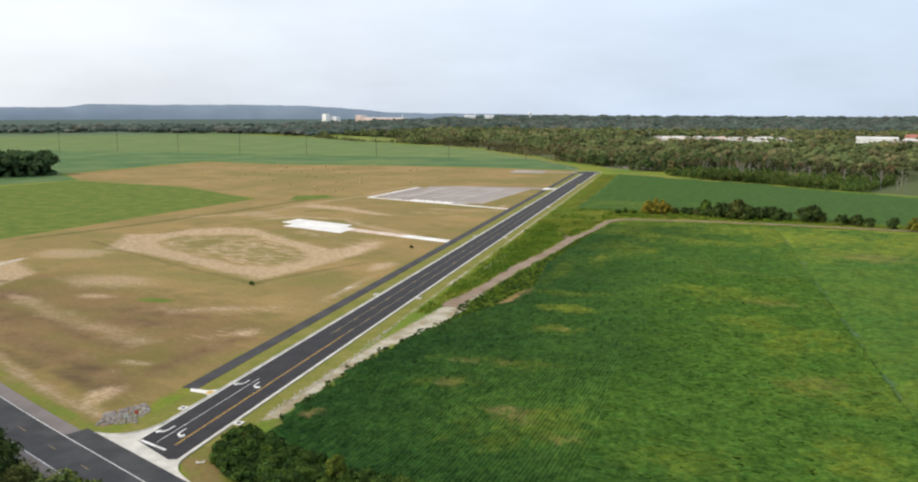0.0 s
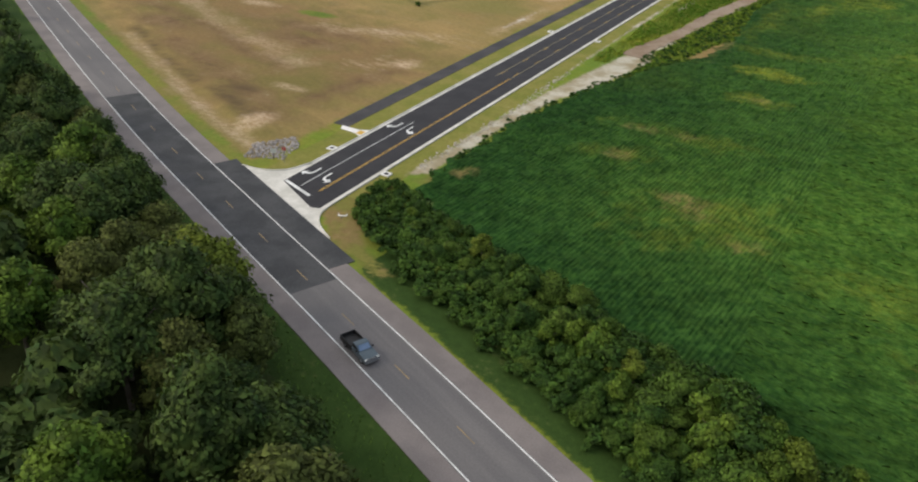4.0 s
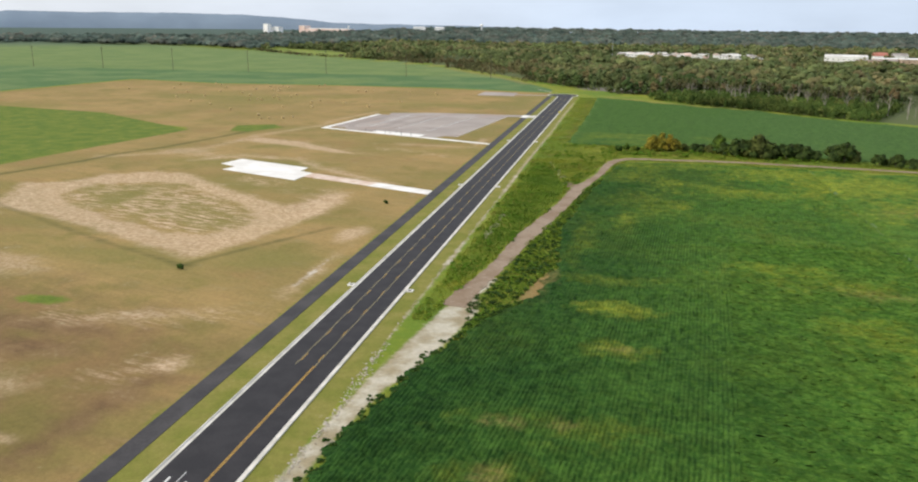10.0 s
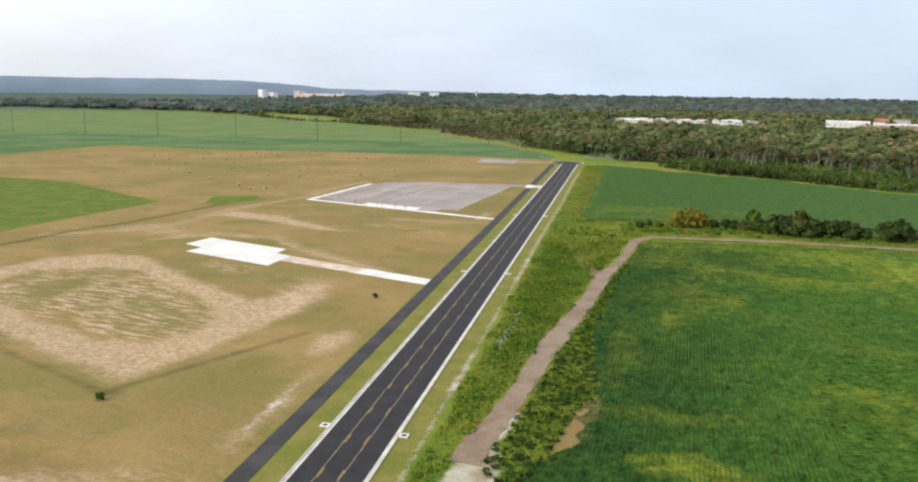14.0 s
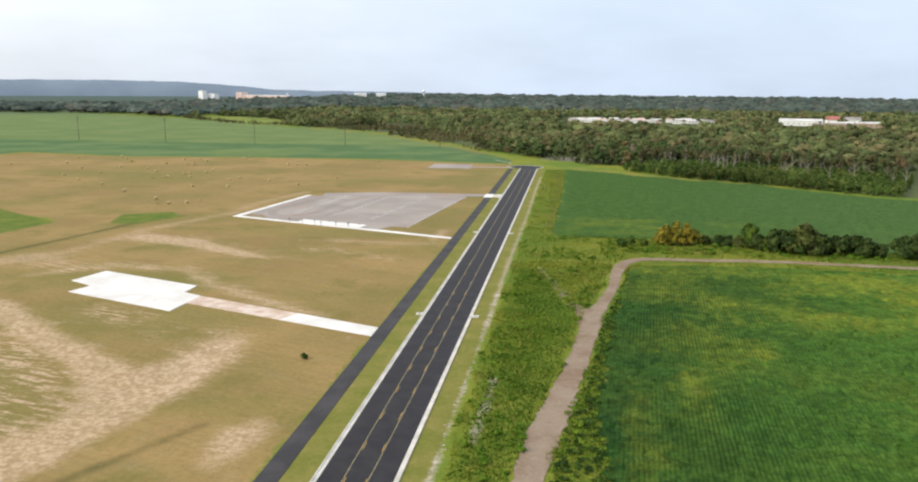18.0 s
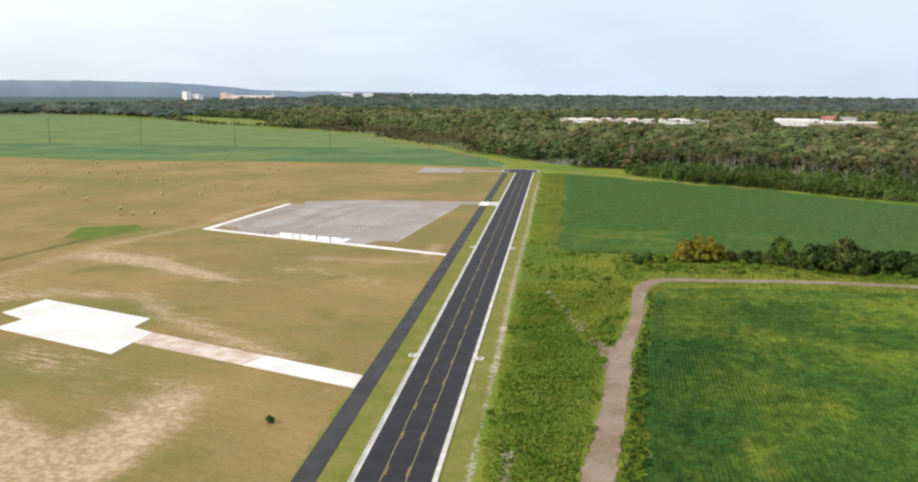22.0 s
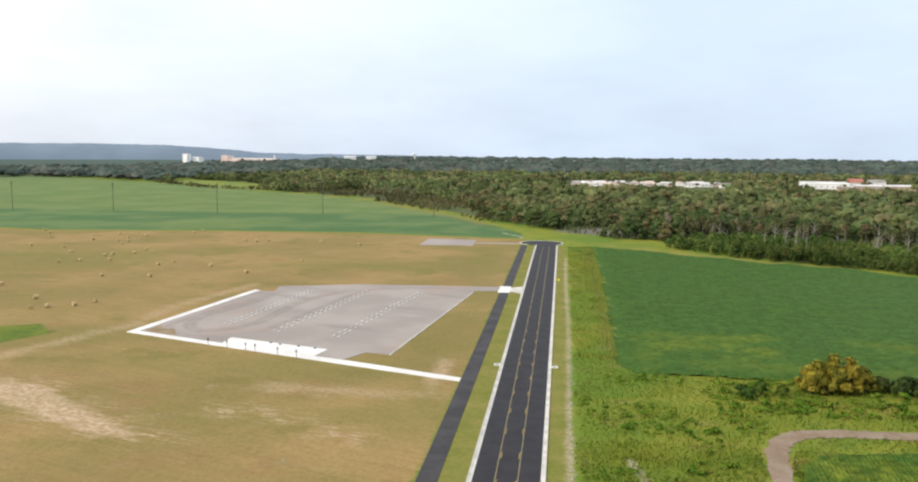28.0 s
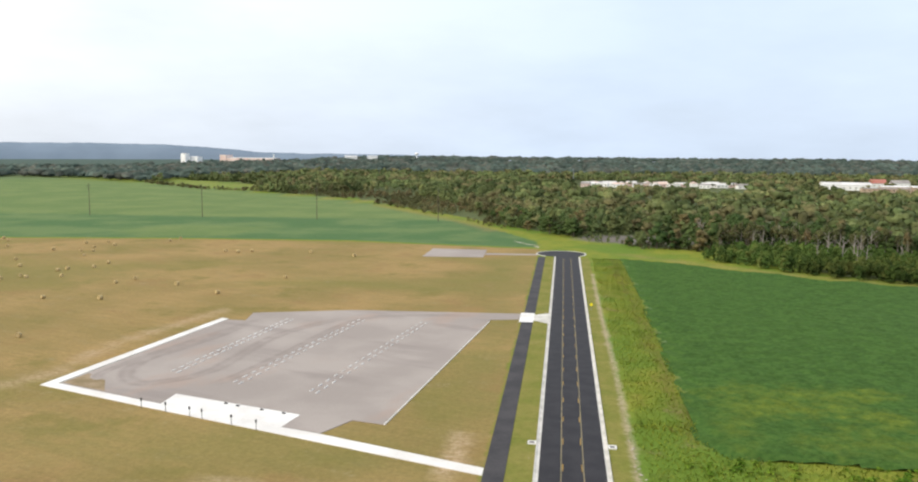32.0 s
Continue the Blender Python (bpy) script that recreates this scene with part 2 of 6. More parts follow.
def strip(line, a, b, z0, z1, bm=None):
    bm = bm or bmesh.new()
    L, R = along(line, a), along(line, b)
    if a < b:
        L, R = R, L
    rows = [[bm.verts.new((*p, z)) for p, z in ((l, z0), (l, z1), (r, z1), (r, z0))] for l, r in zip(L, R)]
    for u, v in zip(rows, rows[1:]):
        for i in range(3):
            bm.faces.new((u[i], u[i + 1], v[i + 1], v[i]))
    for u, flip in ((rows[0], 1), (rows[-1], 0)):
        bm.faces.new(u[::-1] if flip else u)
    bmesh.ops.recalc_face_normals(bm, faces=bm.faces[:])
    return bm


def smooth_line(pts, steps=6):
    """A curve through the places (Catmull-Rom)."""
    P = [np.array(p, float) for p in pts]
    P = [2 * P[0] - P[1], *P, 2 * P[-1] - P[-2]]
    out = []
    for i in range(1, len(P) - 2):
        a, b, c, d = P[i - 1:i + 3]
        for s in range(steps):
            t = s / steps
            out.append(tuple(0.5 * (2 * b + (c - a) * t + (2 * a - 5 * b + 4 * c - d) * t * t + (3 * b - a - 3 * c + d) * t ** 3)))
    return out + [tuple(P[-2])]


def away(X, Y, poly):
    """How far each place lies outside an outline (negative: inside)."""
    d = np.full(X.shape, 1e9)
    inside = np.zeros(X.shape, bool)
    n = len(poly)
    for i in range(n):
        (ax, ay), (bx, by) = poly[i], poly[(i + 1) % n]
        ex, ey = bx - ax, by - ay
        t = np.clip(((X - ax) * ex + (Y - ay) * ey) / (ex * ex + ey * ey), 0, 1)
        d = np.minimum(d, np.hypot(X - ax - t * ex, Y - ay - t * ey))
        if ay != by:
            inside ^= ((ay > Y) != (by > Y)) & (X < (bx - ax) * (Y - ay) / (by - ay) + ax)
    return np.where(inside, -d, d)


def from_line(X, Y, line):
    """The distance of each place from a line."""
    d = np.full(X.shape, 1e9)
    for (ax, ay), (bx, by) in zip(line, line[1:]):
        ex, ey = bx - ax, by - ay
        t = np.clip(((X - ax) * ex + (Y - ay) * ey) / (ex * ex + ey * ey), 0, 1)
        d = np.minimum(d, np.hypot(X - ax - t * ex, Y - ay - t * ey))
    return d


# ---- the plan ----
HWY = smooth_line([(587.2, -249.3), (190, -62), (120, -29), (44, 6.6), (-2, 27.4), (-48, 48.8), (-122, 86.5), (-198, 126.5), (-400, 231), (-800, 440)], 5)
TRACK_AT = [(18.6, 148, 2.6), (20.2, 160, 2.5), (22.6, 175, 1.9), (24.6, 192, 2.2), (26.2, 207, 2.7), (28.3, 222, 2.8), (30.6, 237, 2.3), (33.6, 258, 2.2), (35.4, 277, 2.7), (37.2, 287, 2.0), (39.8, 299, 1.6), (42.6, 315, 1.5), (44.3, 330, 1.6), (47.2, 345, 1.9), (52, 352.3, 2.0), (60, 354.8, 2.0), (72, 355.4, 1.9), (107, 357.5, 1.8), (190, 350, 1.8), (330, 330, 1.8)]
TRACK_WIDE = smooth_line(TRACK_AT, 5)
TRACK = [(x, y) for x, y, _ in TRACK_WIDE]
DRY = [(-14.6, 44), (-14.6, 684), (-31, 686), (-123, 701), (-226, 695), (-325, 680), (-420, 699), (-442, 515), (-383, 464), (-185, 393), (-208, 190), (-192, 152), (-175, 128), (-122, 97), (-48, 59.5), (-16, 44)]
LUSH = [(-181, 386), (-274, 443), (-383, 462), (-400, 413), (-372, 300), (-347, 240), (-254, 201), (-208, 191)]
RUBBLE = [(10.0, 54), (10.6, 68), (11.2, 86), (12.4, 107), (14.6, 127), (17.5, 147), (20.8, 172), (24.6, 168), (22.4, 156), (24.2, 146), (21.4, 128), (18.3, 114), (15.6, 104), (13.9, 86), (13.2, 72), (13.0, 58)]
FIELD_E = [(14.2, 48), (13.8, 56), (13.4, 66), (13.9, 75), (14.6, 88), (16.4, 102), (18.8, 113), (22, 127), (26.5, 141), (32, 153), (35.5, 163), (37, 180), (36.5, 200), (34.5, 214), (35.8, 230), (37.8, 250), (40.8, 280), (43.6, 302), (45.8, 320), (49, 337), (53, 342.5), (70, 346.5), (104, 347), (130, 344), (190, 338), (330, 316), (420, 100), (330, -40), (150, -40), (100, 1), (60, 26), (35, 38), (21, 44)]
FIELD_NE = [(25, 652), (25, 530), (23.5, 450), (22.5, 400), (26, 392), (64, 390), (110, 387), (150, 376), (210, 364), (300, 342), (420, 312), (380, 420), (240, 506), (209, 524), (168, 552), (138, 585), (104, 599), (62, 630)]
FIELD_NW = [(-14, 690), (-31, 690), (-123, 705), (-226, 699), (-325, 684), (-424, 704), (-446, 515), (-386, 468), (-410, 413), (-385, 300), (-362, 250), (-420, 262), (-900, 512), (-1500, 1000), (-1250, 1600), (-1050, 1555), (-878, 1560), (-637, 1419), (-416, 1227), (-230, 1075), (-79, 845), (-40, 775), (-16, 720)]
WOODS = [(-10, 760), (41, 695), (66, 688), (89, 640), (113, 604), (140, 592), (172, 556), (212, 530), (300, 480), (600, 420), (1500, 900), (1500, 3000), (-600, 3000), (-640, 1440), (-416, 1245), (-228, 1095), (-77, 862), (-40, 800)]
BASIN = [(-147, 204), (-163, 239), (-149, 246), (-145, 263), (-130, 273), (-116, 273), (-79, 244), (-56, 231), (-46, 252), (-40, 248), (-39, 222), (-44, 196), (-49, 178), (-54, 165), (-63, 171), (-87, 181), (-119, 197)]
TAN = [(30.5, 153), (35.5, 156), (39.5, 176), (37, 182), (33.5, 169)]
GLADE = [(-690, 1560), (-600, 1395), (-480, 1262), (-392, 1232), (-410, 1340), (-520, 1480)]
BELT = [(64, 652), (77, 640), (105, 606), (140, 588), (172, 558), (212, 532), (300, 484), (360, 470), (330, 560), (250, 622), (170, 668), (110, 700), (84, 690)]
SCRUB = [(-330, 1172), (-300, 1235), (-195, 1228), (-100, 1010), (-44, 840), (-36, 770), (-77, 850), (-228, 1085)]
RING_IN = [(-138, 226), (-140, 247), (-121, 257), (-106, 255), (-80, 236), (-66, 226), (-57, 214), (-57, 199), (-63, 191), (-75, 189), (-97, 198), (-120, 211)]


# ---- ground ----
def steps(a, b, d):
    return list(np.arange(a, b, d))


def ground():
    gx = steps(-4700, -1200, 500) + steps(-1200, -460, 40) + steps(-460, -230, 5) + steps(-230, 8, 1.8) + steps(8, 26, 0.6) + steps(26, 140, 2.4) + steps(140, 420, 8) + steps(420, 1400, 70) + steps(1400, 4701, 550)
    gy = steps(-1500, -200, 130) + steps(-200, -50, 10) + steps(-50, 560, 1.9) + steps(560, 720, 3) + steps(720, 1000, 12) + steps(1000, 1700, 50) + steps(1700, 4701, 500)
    X, Y = np.meshgrid(np.array(gx), np.array(gy))
    nx, ny = len(gx), len(gy)
    basin = away(X, Y, BASIN)
    hwy = from_line(X, Y, HWY)
    Z = -0.05 - 0.9 * np.clip((8 - basin) / 20, 0, 1) ** 1.5 * (basin < 8)
    Z -= 0.7 * np.exp(-((hwy - 13.5) / 2.2) ** 2)
    Z *= np.clip((np.abs(X) - 15) / 6, 0, 1) * (X < 0) + (X >= 0) * np.clip((np.abs(X) - 12) / 6, 0.0, 1)
    Z -= 0.06
    V = np.stack([X, Y, Z], -1).reshape(-1, 3)
    i = (np.arange(ny - 1)[:, None] * nx + np.arange(nx - 1)[None]).ravel()
    me = mesh_of("ground", V, np.stack([i, i + 1, i + nx + 1, i + nx], 1), True)

    def layer(name, d, feather):
        a = me.attributes.new(name, "FLOAT", "POINT")
        a.data.foreach_set("value", np.clip(0.5 - d / (2 * feather), 0, 1).astype(np.float32).ravel())

    spot = lambda x, y, rx, ry: (np.hypot((X - x) / rx, (Y - y) / ry) - 1) * min(rx, ry)
    line = lambda half, *pts: from_line(X, Y, pts) - half
    layer("dry", np.minimum.reduce([away(X, Y, DRY), away(X, Y, [(-353, 232), (-339, 244), (-263, 197), (-278, 190)]), away(X, Y, [(-257, 203), (-248, 214), (-199, 185), (-196, 166)]), away(X, Y, TAN)]), 4)
    layer("lush", np.minimum.reduce([away(X, Y, LUSH), away(X, Y, [(-158, 388), (-165, 410), (-147, 421), (-137, 409), (-148, 388)]), spot(-68, 131, 6.0, 2.6)]), 4)
    layer("ring", np.maximum(basin + 1, -away(X, Y, RING_IN) - 1), 4.5)
    streaky = np.minimum.reduce([away(X, Y, RING_IN), away(X, Y, [(-137, 357), (-134, 371), (-107, 364), (-67, 337), (-60, 334), (-76, 332), (-106, 346)]), away(X, Y, [(-153, 313), (-146, 328), (-118, 318), (-104, 312), (-120, 299)]) + 2, line(4, (-90, 268), (-60, 252)), line(6, (-48, 250), (-45, 222)), line(1.6, (-60, 124), (-38, 126), (-25, 131)), line(1.2, (-31, 100), (-24, 107)), line(3, (-60, 352), (-30, 341)), line(1.2, (-115, 317), (-87, 313), (-70, 297), (-50, 283), (-34, 273))])
    layer("streaky", streaky, 7)
    pale = np.minimum.reduce([
        away(X, Y, [(-185, 142), (-183, 161), (-160, 177), (-130, 156), (-124, 124), (-143, 129)]) + 4,
        spot(-90, 131, 5, 2.2), spot(-23, 107, 3, 3), spot(-19, 162, 1.0, 12), spot(-20, 385, 2, 9),
        line(0.9, (-94, 87), (-73, 76), (-52, 64), (-31, 54), (-19, 49.5)), line(0.7, (-38, 78), (-31, 78)), spot(-28, 58, 3, 5), spot(-22.5, 199, 3.6, 8), line(0.2, (-115, 316), (-87, 312), (-70, 296), (-50, 282), (-38, 275)), away(X, Y, [(-137, 357), (-134, 371), (-107, 364), (-67, 337), (-60, 334), (-76, 332), (-106, 346)]) + 2.5,
    ])
    layer("pale", pale, 3)
    faint = np.minimum.reduce([
        line(1.6, (-113, 124), (-82, 108), (-58, 98), (-43, 93)), line(1.0, (-49, 124), (-41, 127), (-30, 132)),
        line(2.0, (-172, 296), (-142, 318), (-138, 343), (-136, 375), (-127, 403), (-119, 424)), line(1.4, (-119, 424), (-121, 450), (-112, 500)),
        line(1.4, (-128, 300), (-115, 316), (-87, 313), (-70, 296), (-50, 282), (-34, 272)), spot(-42, 368, 13, 2.5), line(4, (-47, 250), (-46, 236), (-44, 221)), spot(-144, 321, 11, 7), spot(-100, 150, 16, 8), spot(-150, 190, 14, 10),
    ])
    layer("faint", faint, 7)
    dirt = np.minimum.reduce([line(2.5, (-80, 88), (-63, 81), (-47, 74), (-33, 68), (-27, 62)), line(2, (-27, 74), (-25, 89), (-23, 100)), line(1.5, (-113, 112), (-82, 103), (-60, 93), (-44, 88)), spot(14.5, 56.5, 1.6, 2), spot(-95, 100, 9, 5), spot(-55, 108, 12, 4), spot(-60, 118, 16, 4), spot(-118, 124, 12, 6), line(1.2, (13, 32), (23, 26))])
    layer("dirt", dirt, 5)
    rut = np.minimum.reduce([line(1.6, (-47, 68.5), (-38, 64.5), (-31, 61)), line(1.0, (-96, 91), (-67, 75.5), (-54, 70)), spot(-42, 72, 3, 1.5)])
    layer("rut", rut, 2.2)
    layer("scuffed", away(X, Y, [(-170, 130), (-120, 102), (-48, 64), (-18, 50), (-17, 118), (-60, 138), (-130, 158)]), 14)
    layer("ditch", np.minimum.reduce([line(1.5, (-196, 215), (-182, 250), (-171, 285), (-169, 304), (-160, 326), (-154, 354), (-148, 388), (-138, 411)), line(0.7, (-164, 218), (-130, 199), (-90, 178), (-53, 161), (-40, 186), (-30, 205)), spot(-52.5, 161, 2.6, 1.6), spot(-134, 140, 2, 2)]), 2.2)
    olive = np.minimum.reduce([line(3, (-198, 212), (-182, 250), (-171, 285), (-160, 326), (-152, 365), (-146, 392)), spot(-88, 256, 26, 9), spot(-128, 240, 14, 8), line(2.5, (-95, 108), (-71, 97), (-49, 89), (-33, 84)), spot(-34, 172, 16, 10), spot(-60, 265, 16, 12), spot(-125, 190, 20, 9), spot(-95, 300, 25, 9), spot(-22, 450, 5, 45), spot(-50, 560, 60, 16), spot(-250, 560, 70, 20), line(4, (-120, 116), (-92, 104)), spot(-110, 345, 14, 8), spot(-60, 385, 40, 10), spot(-28, 600, 9, 40), spot(-75, 165, 24, 9), spot(-150, 205, 10, 16), line(5, (-165, 122), (-122, 93), (-48, 55.5), (-20, 44)), away(X, Y, RING_IN) + 6])
    layer("olive", olive, 10)
    light = np.maximum(away(X, Y, FIELD_NW), 855 + 0.02 * X - Y)
    light = np.minimum.reduce([light, away(X, Y, GLADE), away(X, Y, [(-290, 740), (-262, 772), (-195, 778), (-205, 716), (-245, 700)]), spot(-420, 330, 50, 12), spot(-520, 380, 40, 8)])
    layer("paler_crop", light, 14)
    layer("marsh", np.minimum(spot(45, 742, 40, 24), line(5, (-296, 1226), (-200, 1220))), 8)
    layer("dry_verge", away(X, Y, [(5.5, 50), (6.4, 36), (9, 33), (13, 29.5), (23.5, 24.6), (25.5, 26), (15, 33), (10.5, 41)]), 2.4)
    crop = np.minimum.reduce([away(X, Y, FIELD_NW), away(X, Y, FIELD_NE), away(X, Y, FIELD_E)])
    layer("crop", crop + 1.5, 3.0)
    layer("mown", np.minimum(np.abs(X + 8.5) - 2.6, np.abs(X - 8.2) - 2.4) + 1e3 * ((Y < 42) | (Y > 650)), 1)
    rubble = away(X, Y, RUBBLE) - 0.2
    rubble = np.minimum(rubble, from_line(X, Y, [(10.6, 120), (10.6, 300)]) - 0.2 - 0.4 * np.sin(Y / 9) * np.sin(Y / 23))
    rubble = np.minimum.reduce([rubble, line(0.75, (32.4, 286), (30, 294), (27.3, 307), (24.1, 322), (20.4, 336)), line(0.5, (-19.3, 153), (-20.1, 175)), line(1.0, (-30, 719), (-17, 699), (-16, 690)), line(0.7, (16.0, 233.6), (15.6, 221.3), (15.1, 209.6), (15.2, 204.0))])
    rubble = np.minimum(rubble, line(1.3, (-183, 126), (-169, 139), (-158, 155), (-160, 177)))
    layer("rubble", rubble, 1.0)
    layer("verge", np.maximum(np.abs(hwy - 15) - 9, np.where(X > 21, 7, 13.5) - hwy - 7 * (Y < np.interp(X, [-800, -2, 190], [440, 27, -62]))) + 1e3 * ((away(X, Y, DRY) < 2) | ((np.abs(X) < 16) & (Y > 40))), 2)
    south = Y < np.interp(X, [-800, -2, 190], [440, 27, -62])
    layer("shade_floor", np.where(south & (X < 66) & (X > -430), np.abs(hwy - 30) - 18, 1e3), 4)
    layer("wood", np.maximum(away(X, Y, WOODS) + 8, -away(X, Y, GLADE)), 8)
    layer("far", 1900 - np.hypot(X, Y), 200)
    layer("trench", np.maximum(np.abs(X - 10.5 - 0.25 * np.sin(Y / 31)) - 0.5, np.maximum(270 - Y, Y - 600)), 1.0)
    layer("brownedge", np.maximum(np.abs(X - 22.2 - 0.8 * np.sin(Y / 7)) - 1.6, np.maximum(400 - Y, Y - 650)), 3)
    layer("tan_edge", np.minimum(line(5, (-330, 1165), (-228, 1078), (-150, 960), (-77, 845), (-46, 775)), line(2.5, (30, 668), (62, 638), (104, 606), (140, 590))), 9)
    return me


def ground_material():
    k = Nodes("ground_cover")
    big, mid, small, fine = k.noise(0.02, 5), k.noise(0.12, 5, 0.6), k.noise(0.9, 5, 0.65), k.noise(5.0, 3, 0.7)
    streak = k.noise(0.25, 5, 0.6, (0.35, 1.0, 1.0, -20))

    def edge(name, rag=0.5, soft=0.12, crisp=True):
        v = k.math("ADD", k.attr(name), k.math("MULTIPLY", k.math("SUBTRACT", small if crisp else streak, 0.5), rag))
        v = k.math("ADD", v, k.math("MULTIPLY", k.math("SUBTRACT", mid, 0.5), rag))
        return k.span(v, 0.5 - soft, 0.5 + soft)

    weed = k.mix(k.span(mid, 0.35, 0.65), (0.150, 0.200, 0.026), (0.228, 0.238, 0.032))
    weed = k.mix(k.span(big, 0.45, 0.62), weed, (0.120, 0.190, 0.024))
    weed = k.mix(k.span(small, 0.60, 0.75, 0, 0.25), weed, (0.20, 0.16, 0.05))
    patch, mow = k.noise(0.045, 6, 0.62), k.noise(0.55, 4, 0.6, (0.10, 1.0, 1.0, -20))
    dry = k.mix(k.span(big, 0.38, 0.62), (0.244, 0.182, 0.066), (0.326, 0.222, 0.090))
    dry = k.mix(k.span(patch, 0.52, 0.68, 0, 0.75), dry, (0.182, 0.155, 0.044))
    dry = k.mix(k.span(patch, 0.46, 0.34, 0, 0.65), dry, (0.272, 0.172, 0.072))
    dry = k.mix(k.span(mid, 0.54, 0.74, 0, 0.30), dry, (0.37, 0.275, 0.130))
    dry = k.mix(k.span(streak, 0.52, 0.72, 0, 0.22), dry, (0.37, 0.28, 0.135))
    dry = k.mix(k.span(mow, 0.44, 0.66, 0, 0.24), dry, (0.175, 0.140, 0.048))
    dry = k.mix(k.span(k.noise(0.022, 4, 0.6, (0.4, 1.0, 1.0, 8)), 0.50, 0.66, 0, 0.6), dry, (0.205, 0.178, 0.052))
    dry = k.mix(k.span(k.noise(1.6, 4, 0.65, (0.05, 1.0, 1.0, -20)), 0.45, 0.62, 0, 0.08), dry, (0.37, 0.275, 0.125))
    pale = k.mix(k.span(small, 0.40, 0.6), (0.42, 0.292, 0.172), (0.54, 0.405, 0.275))
    dirt = k.mix(k.span(mid, 0.35, 0.65), (0.120, 0.072, 0.040), (0.215, 0.138, 0.070))
    lush = k.mix(k.span(mid, 0.35, 0.65), (0.088, 0.140, 0.022), (0.150, 0.182, 0.030))
    # crop green, lifted and cooled to carry the haze over the north-west field
    crop = k.mix(k.span(big, 0.40, 0.62), (0.076, 0.146, 0.053), (0.128, 0.188, 0.070))
    mown = k.mix(k.span(mid, 0.35, 0.65), (0.165, 0.175, 0.035), (0.225, 0.205, 0.055))
    rub = k.mix(k.span(mid, 0.38, 0.62), (0.34, 0.27, 0.19), (0.54, 0.49, 0.42))
    c = weed
    c = k.mix(edge("dry", 0.35), c, dry)
    c = k.mix(k.math("MULTIPLY", edge("olive", 0.9, 0.5, False), 0.55), c, k.mix(mid, (0.150, 0.150, 0.040), (0.205, 0.185, 0.055)))
    c = k.mix(k.math("MULTIPLY", edge("scuffed", 1.2, 0.5, False), 0.75), c, k.mix(k.span(patch, 0.40, 0.60), (0.200, 0.126, 0.058), (0.155, 0.124, 0.042)))
    c = k.mix(k.math("MULTIPLY", edge("dirt", 0.7, 0.38, False), 0.9), c, dirt)
    c = k.mix(k.math("MULTIPLY", edge("rut", 0.7, 0.4), 0.8), c, (0.085, 0.058, 0.034))
    c = k.mix(k.math("MULTIPLY", edge("faint", 0.7, 0.3, False), 0.5), c, pale)
    crumb = k.span(k.noise(0.9, 5, 0.7, (0.45, 1.0, 1.0, -14)), 0.34, 0.56, 0.6, 1.0)
    c = k.mix(k.math("MULTIPLY", k.math("MULTIPLY", edge("ring", 0.75, 0.3, False), crumb), 0.85), c, pale)
    comb = k.math("MULTIPLY", k.span(k.noise(0.75, 4, 0.7, (0.20, 1.0, 1.0, -12)), 0.45, 0.60), k.span(patch, 0.66, 0.42, 0.1, 1.0))
    c = k.mix(k.math("MULTIPLY", k.math("MULTIPLY", edge("streaky", 0.8, 0.4, False), comb), 1.0), c, pale)
    c = k.mix(k.math("MULTIPLY", k.math("MULTIPLY", edge("pale", 0.7, 0.35, False), crumb), 0.8), c, pale)
    c = k.mix(k.math("MULTIPLY", edge("ditch", 0.6, 0.3), 0.74), c, (0.085, 0.082, 0.026))
    c = k.mix(edge("lush", 0.4), c, lush)
    # lush dark verge grass, its colour deepened further for the trees' shade
    c = k.mix(edge("verge", 0.6), c, k.mix(mid, (0.022, 0.048, 0.010), (0.045, 0.078, 0.016)))
    # floor of the southern wood, painted dark in place of shade under the crowns
    c = k.mix(edge("shade_floor", 0.6), c, k.mix(mid, (0.030, 0.048, 0.014), (0.060, 0.066, 0.024)))
    c = k.mix(edge("dry_verge", 0.6), c, k.mix(k.span(mid, 0.42, 0.6), (0.175, 0.165, 0.042), (0.215, 0.150, 0.062)))
    c = k.mix(edge("crop", 0.9, 0.2), c, crop)
    c = k.mix(k.math("MULTIPLY", edge("paler_crop", 0.9, 0.4, False), 0.42), c, k.mix(mid, (0.155, 0.220, 0.065), (0.225, 0.250, 0.078)))
    c = k.mix(edge("wood", 0.4), c, (0.095, 0.115, 0.045))
    c = k.mix(edge("marsh", 0.8, 0.3), c, k.mix(mid, (0.13, 0.12, 0.11), (0.20, 0.18, 0.15)))
    c = k.mix(edge("mown", 0.4), c, mown)
    c = k.mix(k.math("MULTIPLY", edge("brownedge", 1.5, 0.4), 0.6), c, (0.15, 0.125, 0.035))
    c = k.mix(k.math("MULTIPLY", edge("tan_edge", 0.9, 0.4), 0.6), c, (0.250, 0.195, 0.075))
    c = k.mix(k.math("MULTIPLY", edge("trench", 0.9, 0.4), 0.75), c, k.mix(small, (0.32, 0.25, 0.14), (0.48, 0.41, 0.31)))
    c = k.mix(k.math("MULTIPLY", edge("rubble", 1.0, 0.3), 0.85), c, rub)
    # ground past about 1.9 km takes a blue-green with the haze painted in
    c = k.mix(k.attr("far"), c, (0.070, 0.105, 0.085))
    c = k.vary(c, 0.22, small)
    c = k.vary(c, 0.25, fine)
